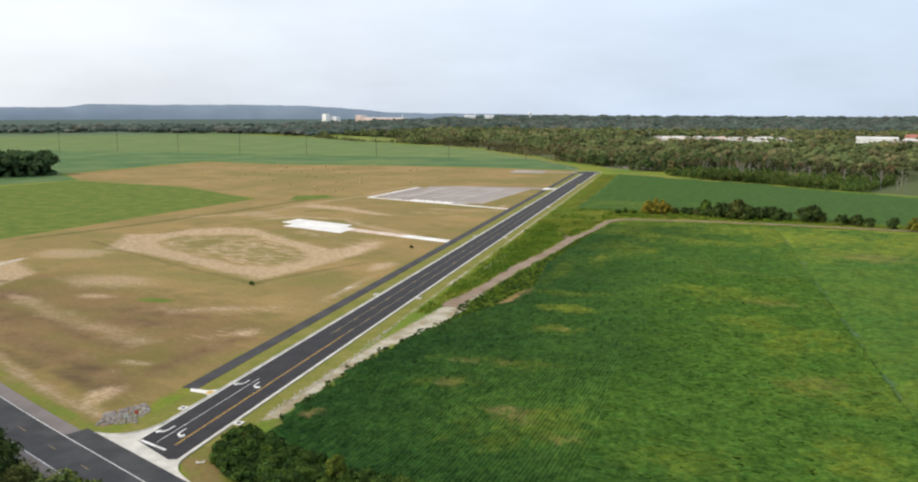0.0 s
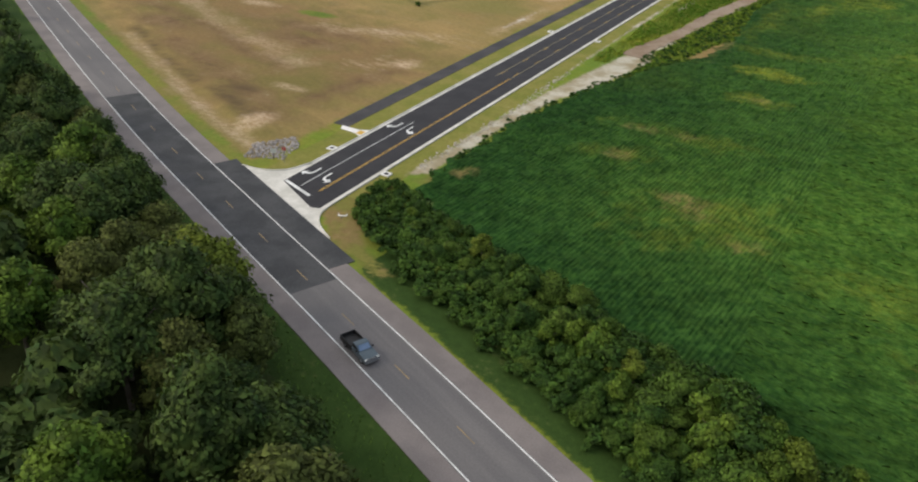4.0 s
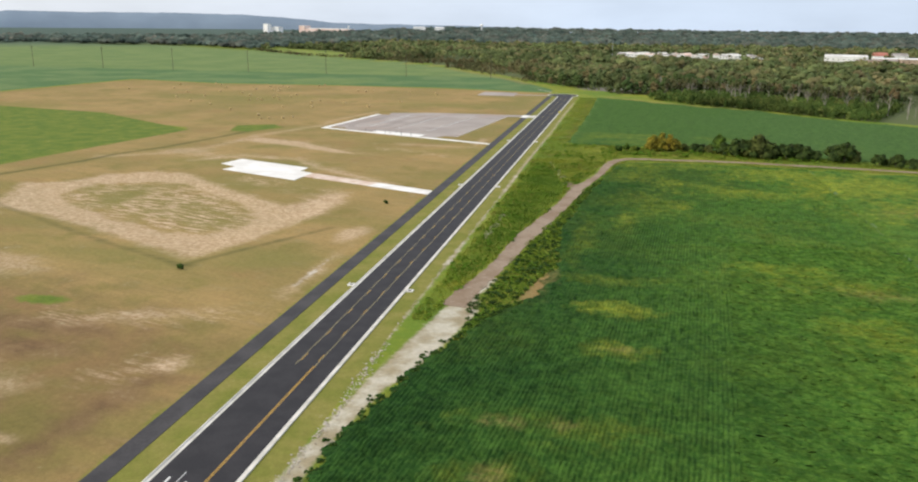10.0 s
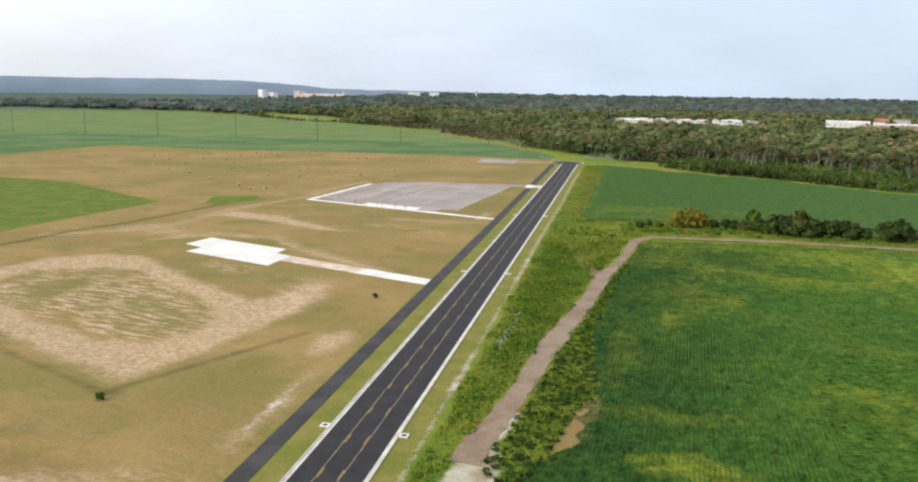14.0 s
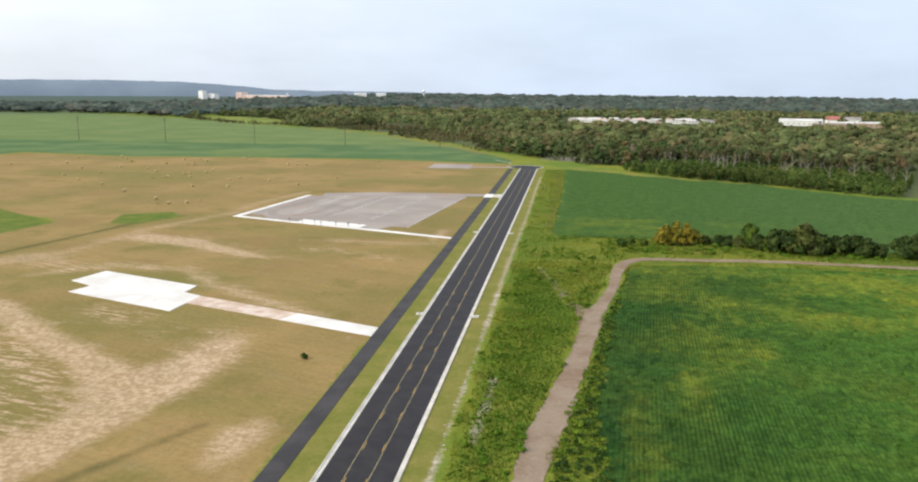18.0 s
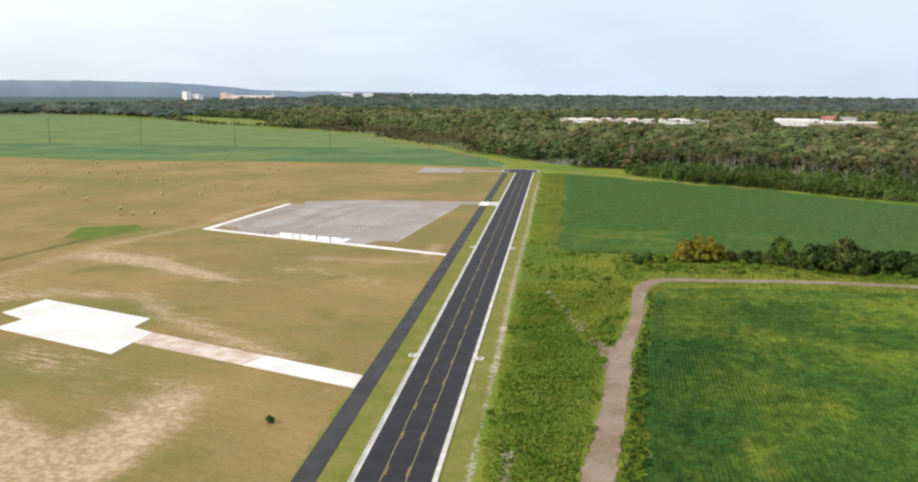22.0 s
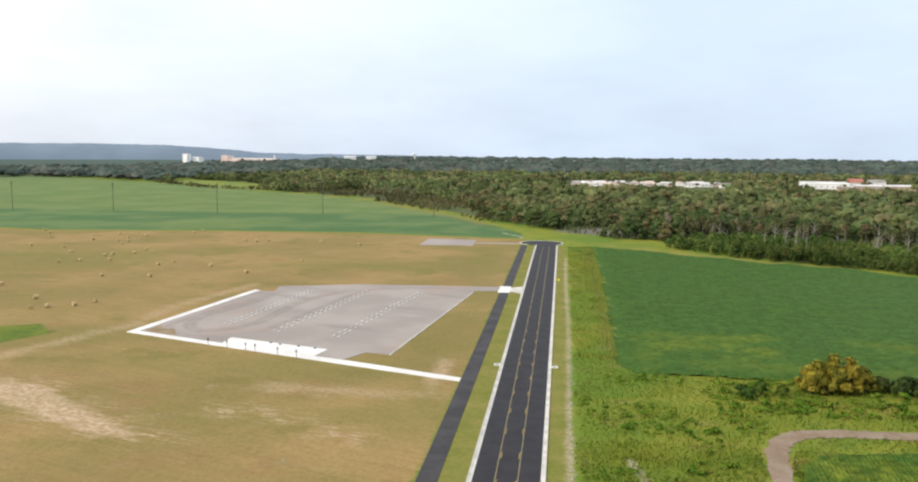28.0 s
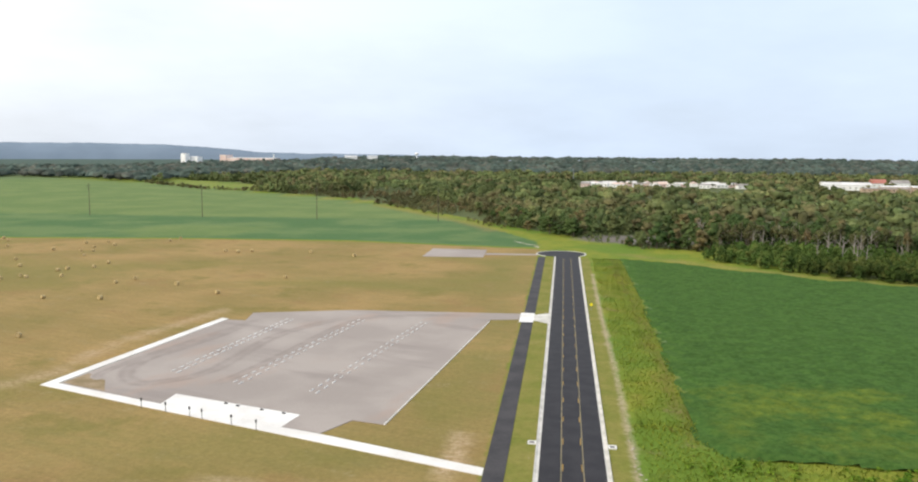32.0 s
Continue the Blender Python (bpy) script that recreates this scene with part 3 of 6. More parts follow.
    return k.done(c, 0.95, k.math("ADD", small, k.math("MULTIPLY", fine, 0.4)), 0.12, spec=0.1)


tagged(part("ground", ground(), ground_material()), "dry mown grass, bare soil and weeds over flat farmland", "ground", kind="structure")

# ---- highway ----
def hwy_material():
    k = Nodes("old_asphalt")
    wear = k.noise(0.45, 4, 0.55, (0.04, 1.0, 1.0, -25))
    c = k.mix(k.span(wear, 0.35, 0.65), (0.130, 0.121, 0.122), (0.162, 0.150, 0.148))
    c = k.mix(k.span(k.noise(0.05, 4), 0.4, 0.65, 0, 0.5), c, (0.10, 0.096, 0.10))
    fine = k.noise(4, 3, 0.7)
    return k.done(k.vary(c, 0.2, fine), 0.85, fine, 0.01)


M_HWY = hwy_material()
M_SHOULDER = plain("shoulder_asphalt", (0.165, 0.143, 0.138), (0.205, 0.178, 0.170), 0.2, 5.0, 0.9, 0.01, grain=0.2)
M_PATCH = plain("sealed_asphalt", (0.034, 0.035, 0.038), (0.058, 0.058, 0.061), 0.2, 3.0, 0.75, 0.01, grain=0.25)
def cut(line, x_hi, x_lo):
    return [p for p in line if x_lo <= p[0] <= x_hi]


def hwy_at(x):
    """The place on the highway's middle line at x."""
    for (ax, ay), (bx, by) in zip(HWY, HWY[1:]):
        if bx <= x <= ax:
            return (x, ay + (by - ay) * (x - ax) / (bx - ax))


highway = thing("highway", pose(0, 0, 0), "grey two-lane asphalt highway with a dark resurfaced stretch", "road", kind="structure")
part("shoulder", band(HWY, -6.6, 6.6, -0.5, 0.0), M_SHOULDER, highway, "pale grey asphalt shoulders")
part("carriageway", band(HWY, -3.75, 3.75, -0.5, 0.006), M_HWY, highway)
dark = [hwy_at(18.5)] + cut(HWY, 18, -57) + [hwy_at(-58)]
part("resurfaced_patch", band(dark, -3.6, 3.6, -0.3, 0.012), M_PATCH, highway, "dark newly sealed asphalt")
wide = [hwy_at(16)] + cut(HWY, 15, -20) + [hwy_at(-21)]
part("turn_widening", band(wide, -3.66, -7.8, -0.3, 0.012), M_PATCH, highway, "dark new asphalt at the junction mouth")
for side in (-3.55, 3.55):
    part("edge_line", band(HWY, side - 0.08, side + 0.08, -0.1, 0.018), M_WHITE, highway)
s, run = 0.0, []
length = [0.0]
for a, b in zip(HWY, HWY[1:]):
    length.append(length[-1] + math.dist(a, b))
def hwy_along(d):
    i = next(j for j in range(1, len(length)) if length[j] >= d)
    f = (d - length[i - 1]) / (length[i] - length[i - 1])
    (ax, ay), (bx, by) = HWY[i - 1], HWY[i]
    return (ax + (bx - ax) * f, ay + (by - ay) * f)
d = 8.0
while d < 999:
    part("lane_dash", band([hwy_along(d), hwy_along(d + 3.05)], -0.06, 0.06, -0.1, 0.018), M_FADED, highway)
    d += 12.2

# ---- new road ----
road = thing("road", pose(0, 0, 0), "new black asphalt road with yellow turn-lane lines", "road", kind="structure")
BULB = [(-3 + 12 * math.cos(a), 665 + 12 * math.sin(a)) for a in np.linspace(radians(-45), radians(239), 40)]
part("roadway", prism([(-5.5, 40.9), (4.1, 35.8), (5.5, 36.3), (5.5, 656.4)] + BULB + [(-5.5, 654)], -0.4, 0.0), M_ASPHALT, road)
part("junction_apron", prism([(-15.2, 41.6), (-11.8, 41.9), (-9.2, 43.1), (-7.4, 45.2), (-6.4, 48.0), (-5.5, 49.5), (-5.5, 40.9), (4.1, 35.8), (5.5, 36.3), (5.5, 41), (6.1, 40.5), (6.2, 36.6), (7.0, 34.0), (8.9, 31.7), (12.4, 29.4), (11.9, 28.7), (-0.5, 34.6), (-15.5, 41.3)], -0.3, 0.004), M_KERB, road, "pale concrete apron at the junction")
part("return_kerb", band(smooth_line([(-15.2, 41.75), (-11.8, 42.0), (-9.2, 43.2), (-7.3, 45.4), (-6.25, 49)], 4), -0.08, 0.1, -0.3, 0.15), M_KERB, road)
part("return_kerb", band(smooth_line([(6.24, 40), (6.3, 36.6), (7.1, 34.1), (9.0, 31.8), (12.5, 29.5)], 4), -0.08, 0.1, -0.3, 0.15), M_KERB, road)
for side, a in ((-1, 49), (1, 40)):
    part("gutter", prism([(side * 5.5, a), (side * 6.15, a), (side * 6.15, 654), (side * 5.5, 654)], -0.3, 0.006), M_KERB, road, "pale concrete gutter")
    part("kerb", prism([(side * 6.15, a), (side * 6.32, a), (side * 6.32, 654), (side * 6.15, 654)], -0.3, 0.15), M_KERB, road, "pale concrete kerb")
ring = [(-3 + 12.35 * math.cos(a), 665 + 12.35 * math.sin(a)) for a in np.linspace(radians(-40), radians(232), 40)]
part("bulb_kerb", band(ring, -0.35, 0.3, -0.3, 0.1), M_KERB, road)
part("yellow_line", box(1.78, 1.90, 41, 112, -0.1, 0.008), M_YELLOW, road)
part("yellow_line", box(1.79, 1.89, 112, 650, -0.1, 0.008), M_YELLOW_PALE, road, "worn pale yellow line")
part("yellow_line", box(1.52, 1.64, 41, 112, -0.1, 0.008), M_YELLOW, road)
part("yellow_line", box(-1.91, -1.81, 112, 648, -0.1, 0.008), M_YELLOW_PALE, road, "worn pale yellow line")
for x in (-1.64, 1.52):
    for y in np.arange(114, 640, 12.2):
        part("yellow_dash", box(x, x + 0.12, y, y + 3.05, -0.1, 0.008), M_YELLOW, road)
part("white_line", box(-2.06, -1.94, 41, 76, -0.1, 0.008), M_WHITE, road)
part("stop_bar", prism([(-5.4, 41.0), (-5.3, 41.6), (1.5, 39.2), (1.4, 38.6)], -0.1, 0.008), M_WHITE, road)


def turn_arrow(x, y, side):
    """A painted arrow for traffic that comes south: it bends to the side -1 (west) or 1 (east)."""
    P = [(0.0, 2.4), (0.28, 2.4), (0.30, 0.6), (0.55, 0.0), (1.15, -0.25), (1.15, 0.35), (2.0, -0.55), (1.15, -1.45), (1.15, -0.85), (0.35, -0.55), (0.0, 0.3)]
    return prism([(x + side * a * 1.05, y + b) for a, b in P], -0.1, 0.009)


for y in (46, 72):
    part("turn_arrow", turn_arrow(-3.3, y, -1), M_WHITE, road)
    part("turn_arrow", turn_arrow(-0.9, y - 0.6, 1), M_WHITE, road)

# ---- path, drives and lots ----
path = thing("shared_path", pose(0, 0, 0), "narrow dark asphalt path beside the road", "path", kind="structure")
part("surface", box(-14.4, -10.9, 66.5, 497, -0.3, 0.0), M_PATH, path)
part("surface", box(-14.2, -10.7, 511, 652, -0.3, 0.0), M_PATH, path)
part("ramp", prism([(-12.3, 66.45), (-11.5, 65.0), (-8.2, 64.7), (-6.34, 63.9), (-6.34, 67.6), (-8.2, 66.45)], -0.3, 0.006), M_CONCRETE, path, "pale concrete ramp to the kerb")
part("tactile_pad", box(-7.9, -6.6, 64.6, 66.3, -0.2, 0.014), M_YELLOW, path, "yellow tactile paving pad")
part("crossing_slab", prism([(-15.2, 497), (-10.8, 497), (-10.8, 511), (-15.2, 511)], -0.3, 0.006), M_CONCRETE, path)
part("crossing_mouth", prism([(-10.8, 500), (-6.34, 496), (-6.34, 512), (-10.8, 508)], -0.3, 0.004), M_KERB, path)
pad = thing("concrete_pad", pose(0, 0, 0), "bright white stepped concrete pad in the dry grass", "concrete pad", kind="structure")
part("slab", prism([(-112.9, 294), (-110, 307), (-74.5, 294.2), (-74.7, 287), (-104, 289.3)], -0.3, 0.03), M_CONCRETE, pad)
part("slab", prism([(-104, 289.2), (-74.7, 286.9), (-68.4, 283.7), (-69.5, 268.5), (-106, 282)], -0.3, 0.034), M_CONCRETE, pad)
drive = thing("driveway", pose(0, 0, 0), "concrete driveway dusted with pink soil", "driveway", kind="structure")
M_DUSTY = plain("dusty_concrete", (0.52, 0.37, 0.285), (0.68, 0.575, 0.49), 0.25, 2.0, 0.9, 0.01)
part("surface", prism([(-68.3, 283.7), (-68.9, 276.4), (-40, 265.9), (-37, 271.9)], -0.3, 0.02), M_DUSTY, drive, "concrete under pink soil dust")
part("surface", prism([(-37, 271.9), (-40, 265.9), (-14.5, 256.6), (-14.5, 263.4)], -0.3, 0.021), M_CONCRETE, drive, "clean pale concrete")


def gravel_material(name="packed_gravel", driven=False):
    k = Nodes(name)
    c = k.mix(k.span(k.noise(0.035, 5), 0.38, 0.62), (0.31, 0.27, 0.245), (0.37, 0.325, 0.295))
    c = k.mix(k.span(k.noise(0.1, 4, 0.5, (0.25, 1, 1, -18)), 0.54, 0.7, 0, 0.55), c, (0.24, 0.205, 0.19))
    c = k.mix(k.span(k.noise(0.05, 5, 0.6, (0.5, 1, 1, 70)), 0.54, 0.70, 0, 0.6), c, (0.37, 0.275, 0.225))
    if driven:
        c = k.mix(k.math("MULTIPLY", k.attr("tint"), k.span(k.noise(0.25, 4, 0.6), 0.3, 0.65, 0.15, 0.55)), c, (0.195, 0.160, 0.145))
    fine = k.noise(3, 4, 0.7)
    return k.done(k.vary(c, 0.2, fine), 0.95, fine, 0.02)


M_GRAVEL = gravel_material()
M_TRACK_SOIL = plain("bare_brown_soil", (0.22, 0.165, 0.085), (0.32, 0.24, 0.15), 0.3, 3.0, 0.95, 0.02, grain=0.2)
lot = thing("gravel_lot", pose(0, 0, 0), "grey packed gravel lot with white concrete edging", "gravel lot", kind="structure")
part("surface", prism([(-112.5, 416), (-104, 486), (-98, 485.5), (-100, 497), (-70, 506.5), (-15.2, 509.5), (-15.2, 500.5), (-24.0, 498.5), (-24.3, 496), (-35.5, 400), (-42, 401.5), (-46, 393.5), (-54.2, 395.6), (-83, 405), (-109, 413.5)], -0.3, 0.01), M_GRAVEL, lot)
part("edging", prism([(-116, 414), (-106.5, 488), (-104, 487), (-113, 415.4)], -0.3, 0.05), M_CONCRETE, lot, "white concrete edging")
part("edging", prism([(-116, 414), (-112.6, 415.6), (-83, 405.2), (-54.2, 395.6), (-46, 393.2), (-14.5, 381.6), (-14.5, 378.6), (-54.5, 392.5), (-84, 402.6)], -0.3, 0.04), M_CONCRETE, lot, "white concrete edging")
part("edging", prism([(-35.5, 400), (-24.3, 496), (-24.0, 496), (-35.2, 399.8)], -0.3, 0.04), M_KERB, lot, "thin pale concrete edging")
part("loading_apron", prism([(-83.5, 412.3), (-53, 403), (-54.2, 395.7), (-83.3, 405.3)], -0.3, 0.03), M_CONCRETE, lot, "clean white concrete apron")


def tyre_mark(line, half, z=0.0145):
    """A faint darker lane worn into the gravel, fading out at its edges."""
    P = smooth_line(line, 6)
    V, F, T = [], [], []
    for i, (x, y) in enumerate(P):
        (ax, ay), (bx, by) = P[max(i - 1, 0)], P[min(i + 1, len(P) - 1)]
        q = math.hypot(bx - ax, by - ay)
        for u, t in ((-1, 0.0), (-0.5, 1.0), (0.0, 0.55), (0.5, 1.0), (1, 0.0)):
            V.append((x - (by - ay) / q * half * u, y + (bx - ax) / q * half * u, z))
            T.append(t * min(1, i / 5, (len(P) - 1 - i) / 5))
    for i in range(len(P) - 1):
        for j in range(4):
            F.append((i * 5 + j + 1, i * 5 + j, i * 5 + j + 5, i * 5 + j + 6))
    return mesh_of("tyre_mark", V, F, True, tint=T)


M_TYRE = gravel_material("driven_gravel", True)
part("tyre_mark", tyre_mark([(-67, 497), (-77, 480), (-82, 464), (-83, 440), (-84, 430), (-88, 423), (-95, 418.5), (-101.5, 424), (-104.5, 436), (-101, 451), (-97.5, 466), (-96, 484)], 2.6), M_TYRE, lot, "faint dark tyre marks curving over the gravel")
part("tyre_mark", tyre_mark([(-20, 505), (-45, 502), (-62, 495), (-68, 478), (-72, 450), (-76, 428), (-79, 419)], 2.2, 0.0185), M_TYRE, lot, "faint dark tyre marks curving over the gravel")
part("tyre_mark", tyre_mark([(-92, 496), (-99, 470), (-106, 440), (-108, 424), (-105, 420.5)], 1.6, 0.0225), M_TYRE, lot, "faint dark tyre marks curving over the gravel")
part("bare_corner", prism([(-112.2, 416.6), (-110.8, 424), (-104, 419.5), (-99.5, 411.8), (-108.8, 414.8)], -0.2, 0.018), M_TRACK_SOIL, lot, "bare brown corner of the gravel")
small = thing("small_gravel_lot", pose(0, 0, 0), "small grey gravel pad near the road's end", "gravel lot", kind="structure")
part("surface", prism([(-71, 643), (-71, 676), (-42, 675), (-41, 645)], -0.3, 0.02), M_GRAVEL, small)
part("drive", prism([(-41.2, 655), (-41.2, 661), (-14.8, 662), (-14.8, 658)], -0.3, 0.02), M_GRAVEL, small)
track = thing("dirt_track", pose(0, 0, 0), "pink-brown dirt and gravel farm track", "farm track", kind="structure")
def ragged(line, seed):
    """A band of changing width with wandering edges: x, y and half the width."""
    r = random.Random(seed)
    L, R = [], []
    for i, (x, y, h) in enumerate(line):
        (ax, ay, _), (bx, by, _) = line[max(i - 1, 0)], line[min(i + 1, len(line) - 1)]
        q = math.hypot(bx - ax, by - ay)
        nx, ny = -(by - ay) / q, (bx - ax) / q
        for side, out in ((1, L), (-1, R)):
            w = side * (h + r.uniform(-0.35, 0.45))
            out.append((x + nx * w, y + ny * w))
    return prism(L + R[::-1], -0.2, 0.012)


def track_material():
    """Packed earth with two paler wheel lines' worth of dust, grey stone and darker damp spots."""
    k = Nodes("track_dirt")
    c = k.mix(k.span(k.noise(0.09, 5, 0.6), 0.38, 0.62), (0.235, 0.168, 0.115), (0.300, 0.232, 0.172))
    c = k.mix(k.span(k.noise(0.5, 5, 0.65), 0.52, 0.70, 0, 0.6), c, (0.36, 0.30, 0.235))
    c = k.mix(k.span(k.noise(0.3, 5, 0.65), 0.56, 0.70, 0, 0.55), c, (0.15, 0.115, 0.07))
    fine = k.noise(3.0, 4, 0.7)
    return k.done(k.vary(c, 0.25, fine), 0.95, fine, 0.04, spec=0.1)


M_TRACK = track_material()
part("surface", ragged(smooth_line(TRACK_WIDE, 2), 2), M_TRACK, track)
part("spur", prism([(32.2, 281), (30.6, 291), (29.6, 294), (31.2, 294.6), (34.4, 288.5), (37.6, 291.5), (37.4, 284)], -0.2, 0.02), M_TRACK, track)


# ---- crops ----
def cloud(X, Y, size, seed, octaves=3):
    """Soft random patches of about that size, 0 to 1."""
    T = np.random.default_rng(seed).random((97, 97))
    out, total = np.zeros(np.shape(X)), 0.0
    for o in range(octaves):
        u, v = np.asarray(X) * 2 ** o / size + 7.3 * o, np.asarray(Y) * 2 ** o / size + 3.1 * o
        i, j = np.floor(u).astype(int), np.floor(v).astype(int)
        f, g = u - i, v - j
        f, g = f * f * (3 - 2 * f), g * g * (3 - 2 * g)
        at = lambda a, b: T[(i + a) % 97, (j + b) % 97]
        out += ((at(0, 0) * (1 - f) + at(1, 0) * f) * (1 - g) + (at(0, 1) * (1 - f) + at(1, 1) * f) * g) / 2 ** o
        total += 1 / 2 ** o
    return out / total


# thin and yellowed places in the beans: x, y, the two radii, how strong
YELLOW = [(53, 153, 7.5, 4.0, 1.0), (57, 151, 5, 2.5, 1.0), (53, 131, 5, 3.0, 0.8), (88, 190, 14, 5, 0.75), (104, 181, 14, 6, 0.6), (103, 150, 7, 12, 0.65), (113, 138, 9, 12, 0.6), (60, 263, 7, 22, 0.5), (68, 290, 9, 14, 0.6), (88, 288, 14, 9, 0.8), (102, 283, 12, 7, 0.7), (71, 257, 4, 4, 0.9), (68, 265, 7, 3, 0.6), (54, 232, 3, 9, 0.7), (55, 313, 8, 12, 0.5), (80, 336, 30, 8, 0.8), (110, 326, 24, 14, 1.1), (140, 310, 28, 20, 1.4), (190, 295, 50, 34, 1.5), (270, 285, 80, 45, 1.5), (98, 44, 8, 6, 0.7), (112, 66, 7, 9, 0.5), (112, 101, 10, 9, 0.6), (124, 100, 12, 12, 0.5), (85, 58, 8, 5, 0.4), (47, 100, 12, 4, 0.4), (59, 67, 11, 9, 0.55), (105, 32, 8, 6, 0.6), (49, 172, 9, 3, 0.5), (61, 174, 5, 3, 0.4), (92, 240, 16, 9, 0.3), (39, 84, 4, 4, 0.5), (100, 222, 12, 6, 0.3), (42, 205, 3, 18, 0.4), (140, 200, 20, 30, 0.35), (150, 130, 20, 40, 0.35), (33, 84, 3, 3, 0.4)]
BROWN = [(53, 71, 3.8, 2.4, 0.8), (56, 67, 4, 2.2, 0.55), (64, 61, 3.4, 2.2, 0.65), (35.5, 168, 3.2, 10, 0.8), (99, 39, 6, 5, 0.6), (104, 32, 5, 4, 0.5), (149, 265, 12, 8, 0.8), (158, 262, 9, 10, 0.7), (38, 84, 2.5, 2, 0.6), (54, 232, 1.2, 1.4, 0.8), (112, 104, 6, 5, 0.5), (37, 99, 2.6, 1.6, 0.5), (46, 100, 3, 1.6, 0.5), (54, 131, 3, 1.4, 0.5), (18, 60, 1.6, 1.8, 1.0), (110, 176, 10, 3, 0.45)]


def patches(X, Y, spots, seed):
    """How far each place belongs to one of the spots, with ragged outlines, 0 to 1."""
    rag = 1.7 * (cloud(X, Y, 9, seed, 4) - 0.5) + 1.6 * (cloud(X, Y, 1.9, seed + 1, 3) - 0.5)
    out = np.zeros(np.shape(X))
    for x, y, r, q, k in spots:
        d = np.hypot((X - x) / (1.2 * r), (Y - y) / (1.2 * q)) + rag
        out = np.maximum(out, 0.85 * k * np.clip((1.2 - d) / 1.0, 0, 1))
    return out


def crop_mesh(name, V, F):
    """The crop's mesh, with how yellow, how brown and how pale its leaves are."""
    me = mesh_of(name, V, F, True)
    X, Y = V[:, 0], V[:, 1]
    yellow = np.clip(patches(X, Y, YELLOW, 31) + 0.26 * np.clip((cloud(X, Y, 26, 33, 5) - 0.52) / 0.2, 0, 1) * np.interp(Y, [60, 150, 270, 340, 390, 450], [0.2, 0.35, 1.0, 1.0, 0.4, 0.05]), 0, 1)
    tone = np.clip(0.05 + (X - 0.12 * Y + 60 * (cloud(X, Y, 40, 35) - 0.5) - 25) / 62, 0, 1)
    tone = np.clip(tone + 0.4 * np.clip((Y - 225) / 110, 0, 1) * (Y < 360), 0, 1) * np.clip((from_line(X, Y, HWY) - 27) / 32, 0, 1)
    for key, value in (("yellow", yellow), ("brown", patches(X, Y, BROWN, 37)), ("tone", tone)):
        me.attributes.new(key, "FLOAT", "POINT").data.foreach_set("value", np.asarray(value, np.float32))
    return me


def crop_material(name, dark, light, pale, mottle=0.2):
    """Bean leaves: dark to light, paler and thinner stands, yellow and bare places."""
    k = Nodes(name)
    small, fine = k.noise(0.9, 4, 0.6), k.noise(4.5, 3, 0.7)
    c = k.mix(k.span(small, 0.35, 0.65), dark, light)
    c = k.mix(k.math("MULTIPLY", k.attr("tone"), 0.85), c, k.mix(k.span(small, 0.35, 0.65), *pale))
    speck = k.math("MULTIPLY", k.span(k.noise(0.5, 5, 0.72), 0.38, 0.58, 0.35, 1.0), k.span(k.noise(1.9, 4, 0.75), 0.36, 0.58, 0.45, 1.15))
    c = k.mix(k.math("MULTIPLY", k.attr("yellow"), speck), c, k.mix(small, (0.150, 0.195, 0.020), (0.225, 0.235, 0.030)))
    c = k.mix(k.math("MULTIPLY", k.attr("brown"), k.span(k.noise(0.8, 5, 0.72), 0.38, 0.58, 0.1, 0.85)), c, (0.230, 0.165, 0.065))
    c = k.vary(c, mottle, k.span(k.noise(0.22, 5, 0.7), 0.3, 0.7))
    c = k.vary(c, 0.42, fine)
    k.done(c, 0.9, fine, 0.10, spec=0.05)
    return k.mat


M_CROP = crop_material("bean_leaves", (0.0125, 0.041, 0.009), (0.029, 0.077, 0.015), ((0.042, 0.106, 0.015), (0.086, 0.166, 0.025)))
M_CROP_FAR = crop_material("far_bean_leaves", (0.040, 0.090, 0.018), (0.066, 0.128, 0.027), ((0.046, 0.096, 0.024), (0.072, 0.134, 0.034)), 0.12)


def standing(X, Y, poly):
    """How well the beans stand at each place: clumps, pits and thin spots."""
    gap = cloud(X, Y, 1.7, 41, 2)
    stand = (0.62 + 0.66 * cloud(X, Y, 2.6, 43, 3)) * (0.82 + 0.36 * cloud(X, Y, 19, 45))
    stand *= 1 - 0.75 * np.clip((gap - 0.66) / 0.12, 0, 1)
    stand *= 1 - 0.55 * patches(X, Y, BROWN, 37)
    return stand * np.clip(0.25 - away(X, Y, poly) / 2.5, 0.1, 1)


def sheet(gx, gy, keep):
    nx, ny = len(gx), len(gy)
    i = (np.arange(ny - 1)[:, None] * nx + np.arange(nx - 1)[None]).ravel()
    F = np.stack([i, i + 1, i + nx + 1, i + nx], 1)
    return F[keep.ravel()[F].all(1)]


def trim(V, F):
    used = np.zeros(len(V), bool)
    used[F.ravel()] = True
    return V[used], (np.cumsum(used) - 1)[F]


